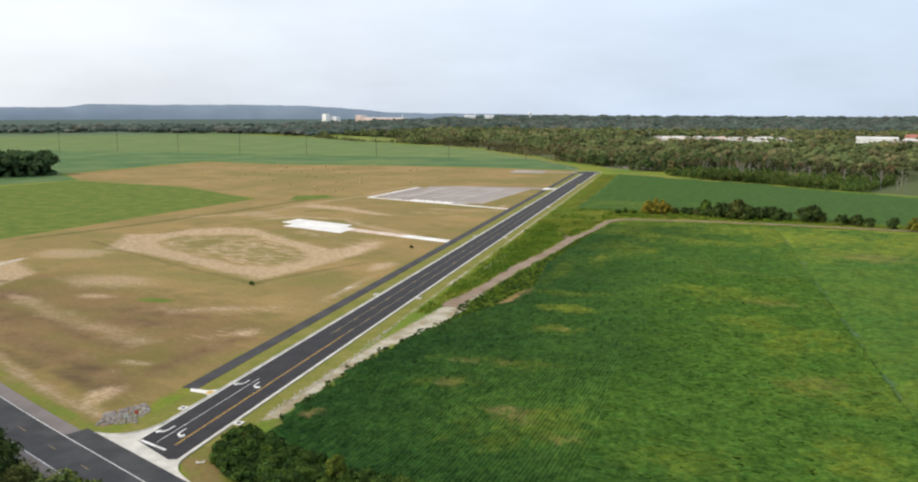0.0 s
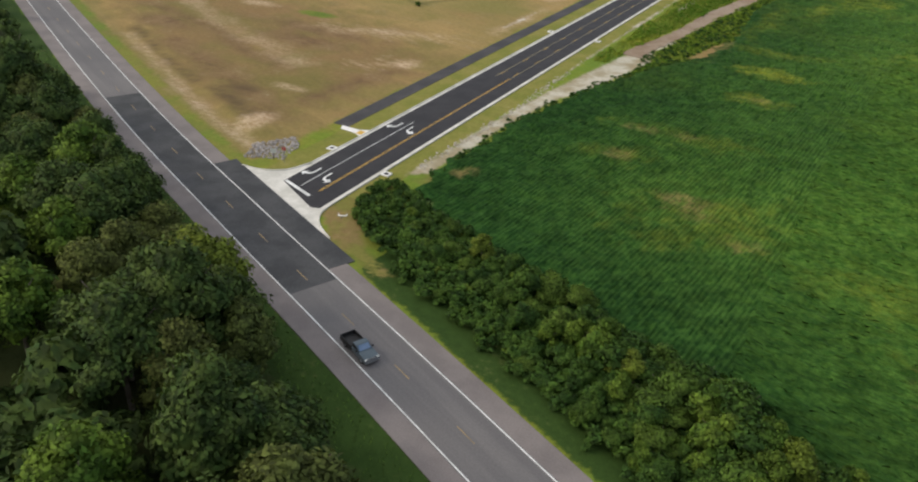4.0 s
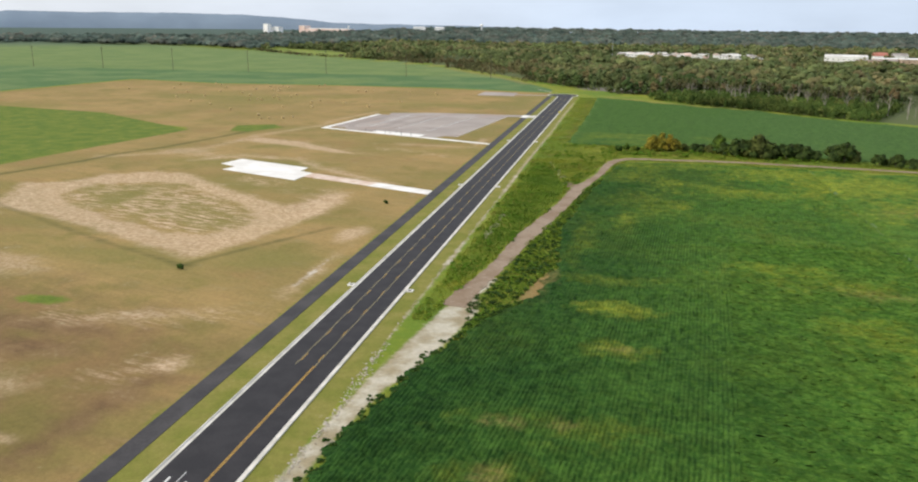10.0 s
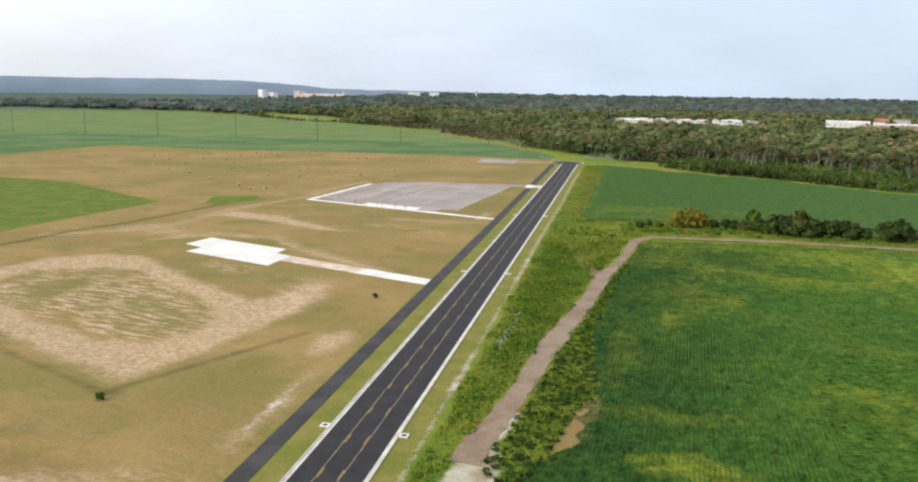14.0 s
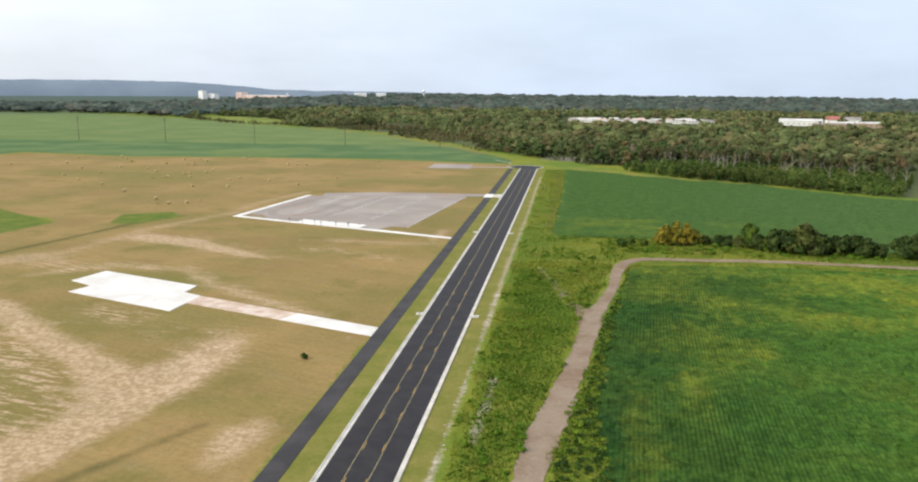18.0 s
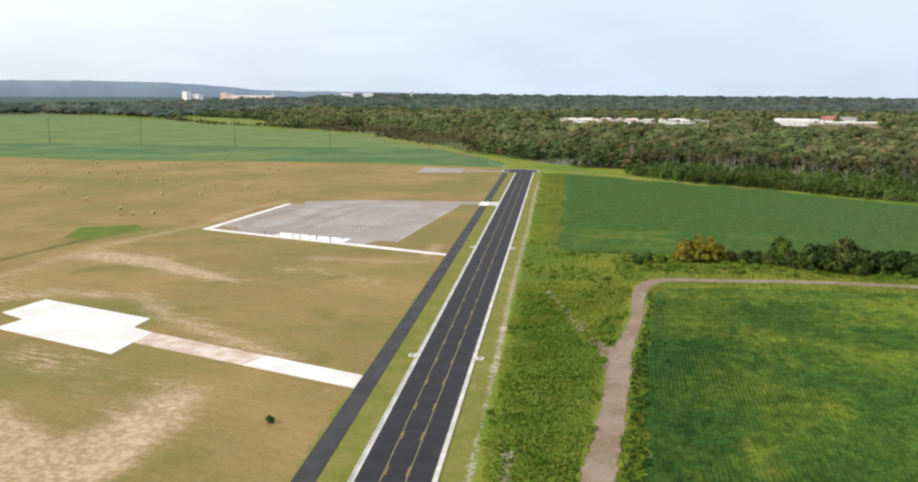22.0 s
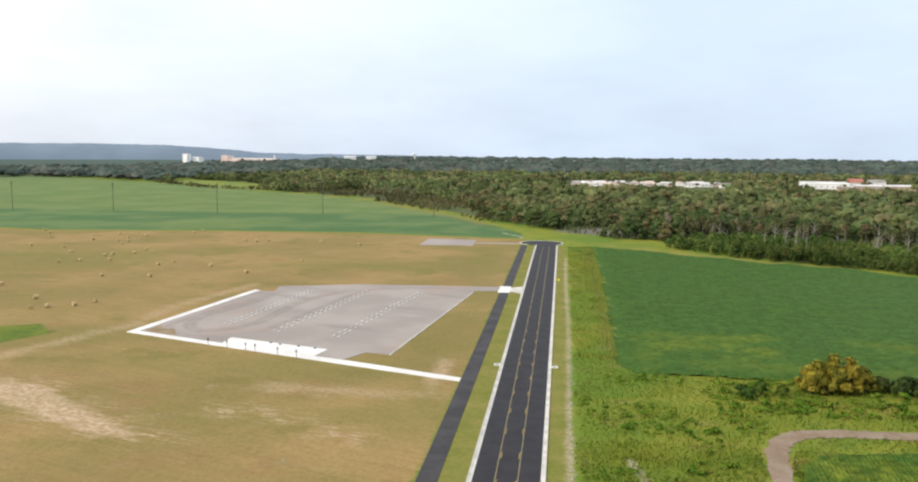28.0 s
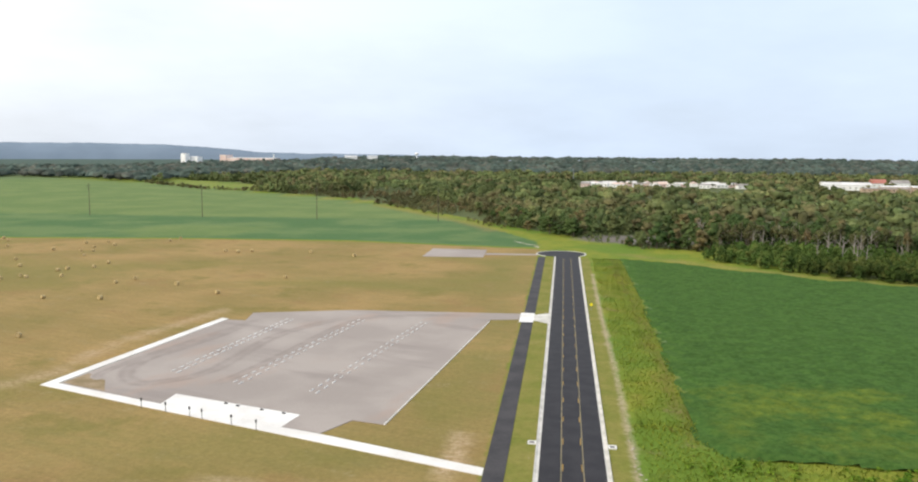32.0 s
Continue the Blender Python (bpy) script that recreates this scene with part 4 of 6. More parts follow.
def rows(poly, heading, step=0.70):
    """Ridges of plants that run at heading (degrees from +y towards +x), cut to an outline inside the field."""
    rng = np.random.default_rng(4)
    c, n = math.cos(radians(heading)), math.sin(radians(heading))
    across, down = [x * c - y * n for x, y in poly], [x * n + y * c for x, y in poly]
    count = int((max(across) - min(across)) / 0.76) + 1
    gx = (min(across) + np.arange(count)[:, None] * 0.76 + np.array([0.0, 0.17, 0.38, 0.59])[None]).ravel()
    gy = np.arange(min(down), max(down), step)
    A, B = np.meshgrid(gx, gy)
    # the drill lines bend a little
    A2 = A + 1.2 * np.sin(B / 61.0)
    X, Y = A2 * c + B * n, -A2 * n + B * c
    keep = (away(X, Y, FIELD_E) < 0.8 * np.sin(Y * 0.9) + 0.8 * np.sin(Y * 0.23)) & (away(X, Y, poly) < 0.4)
    # the furrow closes where the plants have grown together
    shut = np.clip((cloud(X, Y, 30, 47, 3) - 0.36) / 0.3, 0, 1) * np.clip((Y - 40) / 60, 0.3, 1)
    profile = np.tile([0.0, 0.62, 1.0, 0.60], count)[None]
    Z = (0.60 - (0.22 - 0.15 * shut) * (1 - profile)) * (0.78 + 0.44 * rng.random(X.shape)) * standing(X, Y, FIELD_E)
    V = np.stack([X + rng.normal(0, 0.06, X.shape), Y + rng.normal(0, 0.14, X.shape), Z], -1).reshape(-1, 3)
    return trim(V, sheet(gx, gy, keep))


def canopy(poly, x0, x1, y0, y1, step, h):
    rng = np.random.default_rng(5)
    gx, gy = np.arange(x0, x1, step), np.arange(y0, y1, step)
    X, Y = np.meshgrid(gx, gy)
    keep = away(X, Y, poly) < 0.5
    ragged_edge = np.clip(0.0 - (away(X, Y, poly) + np.sin(Y * 0.5 + X) + 1.2 * np.sin(Y * 0.13 + X * 0.3) + 1.6 * np.sin(X * 0.21 + 2 * np.sin(X * 0.05))) / 3.0, -0.2, 1)
    V = np.stack([X, Y, h * (0.75 + 0.45 * rng.random(X.shape)) * (0.85 + 0.3 * cloud(X, Y, 3.2, 49, 2)) * ragged_edge], -1).reshape(-1, 3)
    return trim(V, sheet(gx, gy, keep))


MAIN_ROWS = [(12, 40), (12, 110), (24, 160), (28, 230), (38, 330), (52, 348), (126, 348), (126, 215), (82, 215), (71, 100), (70, 12), (40, 30)]
HEADLAND = [(70, 12), (71, 100), (82, 215), (126, 215), (126, -24), (100, -6)]
tagged(part("bean_field", crop_mesh("bean_field", *rows(MAIN_ROWS, 5.5)), M_CROP), "dense green bean plants in rows with thin yellowed spots", "crop field", kind="stuff")
tagged(part("bean_field", crop_mesh("bean_field", *rows(HEADLAND, 102)), M_CROP), "green bean plants in headland rows with tan patches", "crop field", kind="stuff")
tagged(part("bean_field", crop_mesh("bean_field", *canopy([(126, 344.5), (190, 338), (330, 316), (420, 100), (330, -40), (150, -40), (126, -20)], 125, 420, -40, 352, 1.1, 0.6)), M_CROP), "dense green bean plants fading into the distance", "crop field", kind="stuff")
YELLOW += [(42, 421, 12, 9, 0.6), (58, 416, 10, 8, 0.65), (50, 430, 14, 6, 0.55), (98, 428, 12, 6, 0.5), (30, 405, 5, 14, 0.4), (70, 400, 30, 6, 0.4)]
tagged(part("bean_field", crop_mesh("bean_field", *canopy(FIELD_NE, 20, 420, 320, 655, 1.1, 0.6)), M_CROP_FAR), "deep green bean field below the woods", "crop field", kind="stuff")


# ---- plants ----
_b = bmesh.new()
bmesh.ops.create_icosphere(_b, subdivisions=2, radius=1)
ICO_V = np.array([v.co for v in _b.verts])
ICO_F = np.array([[v.index for v in f.verts] for f in _b.faces])
_b.free()
_b = bmesh.new()
bmesh.ops.create_icosphere(_b, subdivisions=1, radius=1)
ICO1_V = np.array([v.co for v in _b.verts])
ICO1_F = np.array([[v.index for v in f.verts] for f in _b.faces])
_b.free()


def cards(rng, centre, normal, size, flat=0.75):
    """Small leaf sprays, two triangles each, that face roughly along their normals."""
    n = len(centre)
    N = normal + rng.normal(0, flat, (n, 3))
    N /= np.linalg.norm(N, axis=1)[:, None]
    A = np.cross(N, rng.normal(0, 1, (n, 3)))
    A /= np.linalg.norm(A, axis=1)[:, None] + 1e-9
    B = np.cross(N, A)
    s = (size * (0.6 + 0.8 * rng.random(n)))[:, None]
    U = normal / (np.linalg.norm(normal, axis=1)[:, None] + 1e-9)
    V = np.stack([centre - A * s, centre - B * s * 0.55 + N * s * 0.15, centre + A * s, centre + B * s * 0.55 + N * s * 0.15], 1)
    i = np.arange(n)[:, None] * 4
    return V.reshape(-1, 3), np.concatenate([i + [0, 1, 2], i + [0, 2, 3]]), np.repeat(U, 4, 0)


def join(sets):
    """Several shapes (places, faces and whatever goes with the places) as one."""
    o, Fs = 0, []
    for t in sets:
        Fs.append(t[1] + o)
        o += len(t[0])
    rest = [np.concatenate([t[i] for t in sets]) for i in range(2, len(sets[0]))]
    return (np.concatenate([t[0] for t in sets]), np.concatenate(Fs), *rest)


def crown(seed, radius, base, top, lumps, leaves, size, ico=1, fill=0.72):
    """A crown of many leafy lumps in a loose ellipsoid."""
    rng = np.random.default_rng(seed)
    out = []
    mid, half = (base + top) / 2, (top - base) / 2
    iv, jf = (ICO1_V, ICO1_F) if ico == 1 else (ICO_V, ICO_F)
    for _ in range(lumps):
        d = rng.normal(0, 1, 3)
        d /= np.linalg.norm(d)
        if d[2] < -0.55:
            d[2] *= -0.6
        q = rng.uniform(0.45, 0.95)
        w = 1.0 - 0.35 * max(d[2], 0)
        c = np.array([d[0] * radius * q * w, d[1] * radius * q * w, mid + d[2] * half * q * 0.85])
        r = radius * rng.uniform(0.24, 0.42)
        out.append((iv * (r * fill * (1 + 0.22 * rng.normal(0, 1, (len(iv), 1)))) * np.array([1, 1, 0.8]) + c, jf, iv + 0.5 * d))
        if leaves:
            u = rng.normal(0, 1, (leaves, 3))
            u /= np.linalg.norm(u, axis=1)[:, None]
            u[:, 2] = np.where(u[:, 2] < -0.3, -u[:, 2], u[:, 2])
            out.append(cards(rng, c + u * r * rng.uniform(0.55, 1.12, (leaves, 1)) * np.array([1, 1, 0.85]), u + 0.6 * d + np.array([0, 0, 0.25]), size))
    return join(out)


def leafy(name, shape):
    V, F, N, *tint = shape
    return mesh_of(name, V, F, True, N / (np.linalg.norm(N, axis=1)[:, None] + 1e-9), tint[0] if tint else None)


def trunk(seed, height, r, spread):
    rng = random.Random(seed)
    bm = rod((0, 0, -0.3), (0.1, 0.05, height * 0.55), r, r * 0.6)
    for i in range(5):
        a = i * 1.3 + rng.random()
        z = height * rng.uniform(0.3, 0.55)
        rod((0.05, 0.03, z), (math.cos(a) * spread, math.sin(a) * spread, z + height * rng.uniform(0.2, 0.35)), r * 0.42, r * 0.12, 6, bm)
    return bm


def tree(name, seed, height, radius, label, category, leaf, low=0.3, lumps=22, leaves=70, size=0.42, group=""):
    ob = thing(name, pose(0, 0, -500), label, category, group)
    part("trunk", trunk(seed, height, 0.06 + height * 0.018, radius * 0.6), M_BARK, ob)
    part("crown", leafy("crown", crown(seed, radius, height * low, height, lumps, leaves, size)), leaf, ob)
    return ob


def place(proto, x, y, turn, size, z=-0.1, tall=1.0):
    return copy_thing(proto, pose(x, y, z, 0, 0, turn) @ Matrix.Diagonal((size, size, size * tall, 1)))


def drop(proto):
    for o in (*proto.children_recursive, proto):
        bpy.data.objects.remove(o)


rng = np.random.default_rng(11)


def hwy_offset(x, y):
    """The signed distance of a place from the highway's middle line; positive to the south-west."""
    d = float(from_line(np.array([x]), np.array([y]), HWY)[0])
    cy = hwy_at(x)[1] if -790 < x < 185 else 0
    return d if y < cy else -d


def spread(n, x0, x1, y0, y1, test, gap):
    """Places at random, none nearer than gap to another."""
    out = []
    for _ in range(n):
        x, y = rng.uniform(x0, x1), rng.uniform(y0, y1)
        if test(x, y) and all((x - a) ** 2 + (y - b) ** 2 > gap * gap for a, b in out):
            out.append((x, y))
    return out


# the wood along the highway
behind = []
protos = [tree("tree", 21 + i, 11.5 + 1.2 * (i % 3), 4.6 + 0.5 * (i % 3), "leafy dark green tree in the wood beside the highway", "tree", M_LEAF, -0.05, 46, 190, 0.26, "roadside wood") for i in range(4)]
lime = tree("tree", 38, 11.5, 4.2, "bright yellow-green tree at the edge of the roadside wood", "tree", M_LEAF_LIME, 0.0, 40, 170, 0.25, "roadside wood")
BRIGHT = [(-24.7, 19.0, 1.2), (12.5, 5.1, 1.2), (-19.6, 5.7, 1.25), (26.8, -23.5, 1.15), (1.5, -11, 1.2), (-9, 3, 1.1)]
for x, y, size in BRIGHT:
    place(lime, x, y, rng.uniform(0, 360), size)
for x, y in spread(7000, -75, 62, -60, 72, lambda x, y: (12.6 if x < 20 else 12.6 + (x - 20) * 0.35) < hwy_offset(x, y) < 46 and x - y < 86, 5.0):
    o = hwy_offset(x, y)
    if any(math.hypot(x - a, y - b) < 4.6 for a, b, _ in BRIGHT):
        continue
    if o > 29:
        behind.append((x, y, rng.uniform(0.75, 1.3), rng.uniform(0.75, 1.05)))
        continue
    place(protos[int(rng.integers(4))], x, y, rng.uniform(0, 360), rng.uniform(0.7, 1.0) if o < 17 else rng.uniform(0.65, 1.3), tall=rng.uniform(0.8, 1.15))
for x, y in spread(3500, -420, -75, 60, 240, lambda x, y: 13 < hwy_offset(x, y) < 40, 7):
    behind.append((x, y, rng.uniform(0.75, 1.2), rng.uniform(0.75, 1.0)))
for p in protos + [lime]:
    drop(p)

# the overgrown hedge north of the highway
shrubs = [tree("shrub", 41 + i, 4.4, 2.7, "rampant green shrub hung with vines beside the highway", "shrub", M_LEAF_HEDGE, -0.3, 30, 150, 0.19, "roadside hedge") for i in range(4)]
limes = tree("shrub", 47, 5.2, 2.4, "yellow-green shrub rising from the roadside hedge", "shrub", M_LEAF_LIME, -0.25, 24, 140, 0.19, "roadside hedge")
for x, y in spread(4000, 8, 112, -20, 50, lambda x, y: -25.5 < hwy_offset(x, y) < (-11.5 if x > 25 else -14.5) and x > 9 + max(0, 34 - y), 2.25):
    h = 0.50 + 1.15 * min(max((x - 18) / 58, 0), 1) ** 1.4 * rng.uniform(0.35, 1.35)
    h *= float(np.interp(-hwy_offset(x, y), [11, 15, 19, 23, 26], [0.45, 0.55, 1.0, 1.0, 0.7]))
    h *= float(np.interp(x, [80, 104], [1.0, 0.55]))
    place(limes if rng.random() < (0.16 if x < 76 else 0.55) else shrubs[int(rng.integers(4))], x, y, rng.uniform(0, 360), h * rng.uniform(0.75, 1.2), tall=rng.uniform(0.6, 1.25))
# bushes by the far bend of the highway
for x, y in [(-152, 119), (-158, 124), (-147, 115)] + spread(3000, -400, -165, 105, 260, lambda x, y: -25 < hwy_offset(x, y) < -10.5 and x > -365, 3.0):
    place(shrubs[int(rng.integers(4))], x, y, rng.uniform(0, 360), rng.uniform(0.5, 0.95))

# the bush row between the two fields
gold = tree("bush", 51, 7.2, 2.9, "upright bush with yellowing leaves on the field edge", "bush", M_LEAF_GOLD, -0.3, 40, 110, 0.30, "field-edge bushes")
green = [tree("bush", 52 + i, 6.0, 3.2, "dark green bush on the field edge", "bush", M_LEAF, -0.4, 30, 60, 0.38, "field-edge bushes") for i in range(3)]
place(gold, 63.5, 381.5, 20, 1.15)
place(gold, 67.5, 382.5, 80, 1.3)
place(gold, 71.8, 382.5, 120, 1.2)
place(gold, 75.5, 384, 220, 0.9)
place(limes, 94.5, 384, 20, 1.75)
place(limes, 99, 377, 20, 1.1)
place(gold, 188, 350, 70, 1.0)
for x, y, s in ((79, 384, 0.75), (83, 383, 0.85), (87, 383, 0.9), (90, 381, 0.75), (97, 379, 1.1), (102, 376, 1.5), (106, 375, 1.75), (111, 375, 1.95), (115, 374, 1.7), (119, 375, 1.35), (123, 374, 1.4), (127, 374, 1.3), (131, 373, 1.35), (135, 372, 1.0), (143, 372, 1.4), (147, 371, 1.6), (151, 371, 1.0), (160, 366, 1.05), (166, 364, 1.1), (172, 362, 0.9), (181, 357, 1.1), (194, 352, 1.0), (203, 349, 0.9), (212, 347, 0.8), (225, 345, 0.9), (240, 342, 1.0)):
    place(green[int(rng.integers(3))], x, y, rng.uniform(0, 360), s, tall=rng.uniform(0.85, 1.1))
place(limes, 52, 378, 0, 0.75)
place(limes, 56, 377, 60, 0.6)
place(shrubs[0], 49, 375, 0, 0.7)
place(shrubs[1], 48, 378, 90, 0.6)
place(shrubs[3], 57, 380, 90, 0.5)
place(shrubs[2], -24.5, 239.5, 40, 0.3)
place(shrubs[1], -51.2, 157.6, 10, 0.34)
for p in shrubs + green + [gold, limes]:
    drop(p)


# ---- woods ----
def rise(x, y):
    """The plain lifts a little towards the horizon."""
    east = min(max((math.degrees(math.atan2(x, y)) + 24) / 12, 0), 1)
    return 13.0 * east * min(max((math.hypot(x, y) - 1800) / 2600, 0), 1)


def stamp(protos, at, lift=None):
    """Many copies of low tree shapes as one mesh: x, y, size, height factor."""
    out = []
    for (x, y, s, t) in at:
        V, F, N = protos[int(rng.integers(len(protos)))]
        a = rng.uniform(0, math.tau)
        c, n = math.cos(a) * s, math.sin(a) * s
        out.append((np.stack([V[:, 0] * c - V[:, 1] * n + x, V[:, 0] * n + V[:, 1] * c + y, V[:, 2] * s * t - 0.2 + (lift(x, y) if lift else 0)], 1), F, np.stack([(N[:, 0] * c - N[:, 1] * n) / s, (N[:, 0] * n + N[:, 1] * c) / s, N[:, 2] + 1.5], 1), np.full(len(V), rng.random())))
    return join(out)


def woods_material(name, dark, light, rust):
    k = Nodes(name)
    tint = k.attr("tint")
    c = k.mix(tint, dark, light)
    c = k.mix(k.math("MULTIPLY", k.span(k.noise(0.02, 4, 0.6), 0.42, 0.62), k.span(tint, 0.55, 0.95, 0, 0.9)), c, rust)
    c = k.vary(c, 0.12, k.island())
    patch = k.noise(0.013, 4, 0.6)
    c = k.vary(c, 0.26, k.span(patch, 0.38, 0.62))
    c = k.mix(k.span(k.noise(0.007, 4, 0.6), 0.52, 0.62, 0, 0.5), c, rust)
    c = k.vary(c, 0.2, k.span(k.noise(0.05, 4, 0.6), 0.36, 0.64))
    k.done(c, 0.85, spec=0.1)
    return k.thin(c, 0.4)


M_WOODS = woods_material("wood_leaves", (0.125, 0.170, 0.066), (0.215, 0.245, 0.092), (0.285, 0.235, 0.120))
M_WOODS_YOUNG = woods_material("young_wood_leaves", (0.078, 0.135, 0.032), (0.150, 0.220, 0.052), (0.20, 0.225, 0.062))
# far leaves greyed and blued: distance haze is mixed into their colour
M_WOODS_FAR = woods_material("haze_tinted_far_leaves", (0.086, 0.126, 0.106), (0.134, 0.170, 0.136), (0.165, 0.155, 0.125))
M_WOODS_SCRUB = woods_material("scrub_leaves", (0.140, 0.150, 0.066), (0.215, 0.205, 0.090), (0.27, 0.205, 0.110))
near_shape = [crown(61 + i, 4.0, -6.0, 13.0, 12, 6, 1.0, fill=0.9) for i in range(4)]
young_shape = [crown(71 + i, 2.3, -3.5, 7.6, 14, 16, 0.5, fill=0.8) for i in range(4)]
mid_shape = [crown(81 + i, 5.6, 0.5, 13.0, 5, 3, 1.6, fill=1.0) for i in range(4)]
TOWN = [(10, 1215), (225, 1200), (270, 1500), (240, 1570), (15, 1570)]
MILL = [(300, 1190), (430, 1170), (540, 1560), (330, 1560)]


TREE_BY_BEND = [(-394, 243), (-402, 249), (-410, 244), (-399, 240)]


def in_woods(x, y, margin=0.0):
    X, Y = np.array([x]), np.array([y])
    return away(X, Y, WOODS)[0] < -margin


def grid_places(x0, x1, y0, y1, gap, test):
    X, Y = np.meshgrid(np.arange(x0, x1, gap), np.arange(y0, y1, gap))
    X, Y = X.ravel() + rng.uniform(-0.45, 0.45, X.size) * gap, Y.ravel() + rng.uniform(-0.45, 0.45, X.size) * gap
    keep = test(X, Y)
    return list(zip(X[keep], Y[keep]))


def wood_test(lo, hi):
    def test(X, Y):
        a = away(X, Y, WOODS)
        marsh = ((X - 45) / 42) ** 2 + ((Y - 740) / 26) ** 2 < 1
        wedge = (X < 40 + 0.48 * (Y - 200)) & (X > -60 - 1.9 * (Y + 60))
        glade = (away(X, Y, GLADE) < 0) | (away(X, Y, SCRUB) < 0)
        return (a < -lo) & (a > -hi) & ~marsh & ~glade & wedge & (away(X, Y, TOWN) > 0) & (away(X, Y, MILL) > 0)
    return test


P = grid_places(-700, 520, 430, 1600, 4.2, lambda X, Y: (away(X, Y, BELT) < -1) & (X < 40 + 0.48 * (Y - 200)))
tagged(part("young_wood", leafy("young_wood", stamp(young_shape, [(x, y, rng.uniform(0.8, 1.2), rng.uniform(0.85, 1.15)) for x, y in P])), M_WOODS_YOUNG), "dense belt of young green trees on the field edge", "wood", kind="stuff")
P = grid_places(-700, 520, 430, 1600, 7.2, lambda X, Y: wood_test(1, 110)(X, Y) & (away(X, Y, BELT) > 9))


def edge_leaf(name, dark, light, rust):
    k = Nodes(name)
    c = k.mix(k.random(), dark, light)
    c = k.mix(k.span(k.random(), 0.82, 0.9, 0, 0.8), c, rust)
    c = k.vary(c, 0.18, k.island())
    k.done(c, 0.85, spec=0.1)
    return k.thin(c, 0.4)


M_EDGE = edge_leaf("wood_edge_leaves", (0.080, 0.135, 0.046), (0.165, 0.215, 0.072), (0.27, 0.205, 0.10))
M_POLE_LEAF = edge_leaf("thin_olive_leaves", (0.125, 0.145, 0.060), (0.200, 0.195, 0.085), (0.26, 0.195, 0.10))
M_POLE_BARK = plain("pale_bark", (0.17, 0.15, 0.12), (0.28, 0.25, 0.20), 0.5, 6.0, 0.95, 0.03)
stand = []
for i in range(4):
    ob = thing("tree", pose(0, 0, -500), "mixed green tree at the edge of the wood", "tree", "wood-edge trees")
    part("trunk", trunk(64 + i, 12, 0.25, 2.2), M_BARK, ob)
    part("crown", leafy("crown", crown(64 + i, 4.0, -4.0, 13.0, 16, 16, 0.8, fill=0.85)), M_EDGE, ob)
    stand.append(ob)
front = [(x, y) for x, y in P if -60 < x < 260 and not in_woods(x, y, 110 if x > 62 else 30)]
rng.shuffle(front)
front = [tuple(p) for p in front[:230]]
P = [p for p in P if p not in set(front)]
for x, y in front:
    s = rng.uniform(0.55, 1.0) if rng.random() < 0.55 else rng.uniform(1.0, 1.45)
    place(stand[int(rng.integers(4))], x, y, rng.uniform(0, 360), s, tall=rng.uniform(0.75, 1.1))
# tall thin trees whose pale stems show below sparse crowns
poles = []
for i in range(4):
    ob = thing("tree", pose(0, 0, -500), "tall thin olive tree with a pale bare stem", "tree", "thin wood-edge trees")
    bm = rod((0, 0, -0.3), (0.2, 0.1, 12.5), 0.26, 0.10, 7)
    for j in range(6):
        a, z = j * 1.15 + i, 5.0 + j * 1.1
        rod((0.08, 0.04, z), (math.cos(a) * 1.9, math.sin(a) * 1.9, z + 2.6), 0.10, 0.03, 5, bm)
    part("trunk", bm, M_POLE_BARK, ob)
    part("crown", leafy("crown", crown(164 + i, 2.4, 2.6 + 1.2 * (i % 2), 14.5, 18, 24, 0.5, fill=0.66)), M_POLE_LEAF, ob)
    poles.append(ob)
row = grid_places(70, 330, 430, 800, 5.4, lambda X, Y: (away(X, Y, WOODS) < -10) & (away(X, Y, BELT) > 4) & (away(X, Y, BELT) < 20) & (X > 80) & (X < 40 + 0.48 * (Y - 200)) & (((X - 45) / 44) ** 2 + ((Y - 742) / 29) ** 2 > 1))
for x, y in row[:280]:
    place(poles[int(rng.integers(4))], x, y, rng.uniform(0, 360), rng.uniform(0.7, 1.12), tall=rng.uniform(0.85, 1.15))
for p in stand + poles:
    drop(p)
Q = grid_places(-340, -30, 760, 1240, 8.0, lambda X, Y: (away(X, Y, SCRUB) < -2) & (cloud(X, Y, 40, 61) > 0.36) & (from_line(X, Y, [(-296, 1226), (-200, 1220)]) > 16))
Q += grid_places(8, 80, 655, 716, 4.5, lambda X, Y: (away(X, Y, WOODS) < -1) & (X < 76) & (away(X, Y, BELT) > 0) & (((X - 45) / 40) ** 2 + ((Y - 742) / 22) ** 2 > 1))
Q += grid_places(-660, -380, 1190, 1440, 7.0, lambda X, Y: from_line(X, Y, [(-640, 1424), (-478, 1256), (-396, 1226)]) < 7)
tagged(part("scrub", leafy("scrub", stamp(young_shape, [(x, y, rng.uniform(0.35, 0.8) * (1.5 if y > 800 else 0.8), rng.uniform(0.6, 1.0)) for x, y in Q])), M_WOODS_SCRUB), "low brownish scrub at the foot of the wood", "scrub", kind="stuff")
Q = grid_places(0, 90, 712, 770, 5.5, lambda X, Y: ((X - 45) / 44) ** 2 + ((Y - 742) / 29) ** 2 < 1)
tagged(part("marsh_scrub", leafy("marsh_scrub", stamp(young_shape, [(x, y, rng.uniform(0.25, 0.6), rng.uniform(0.7, 1.1)) for x, y in Q if rng.random() < 0.5])), M_WOODS), "low scrub in the grey marsh before the wood", "scrub", kind="stuff")
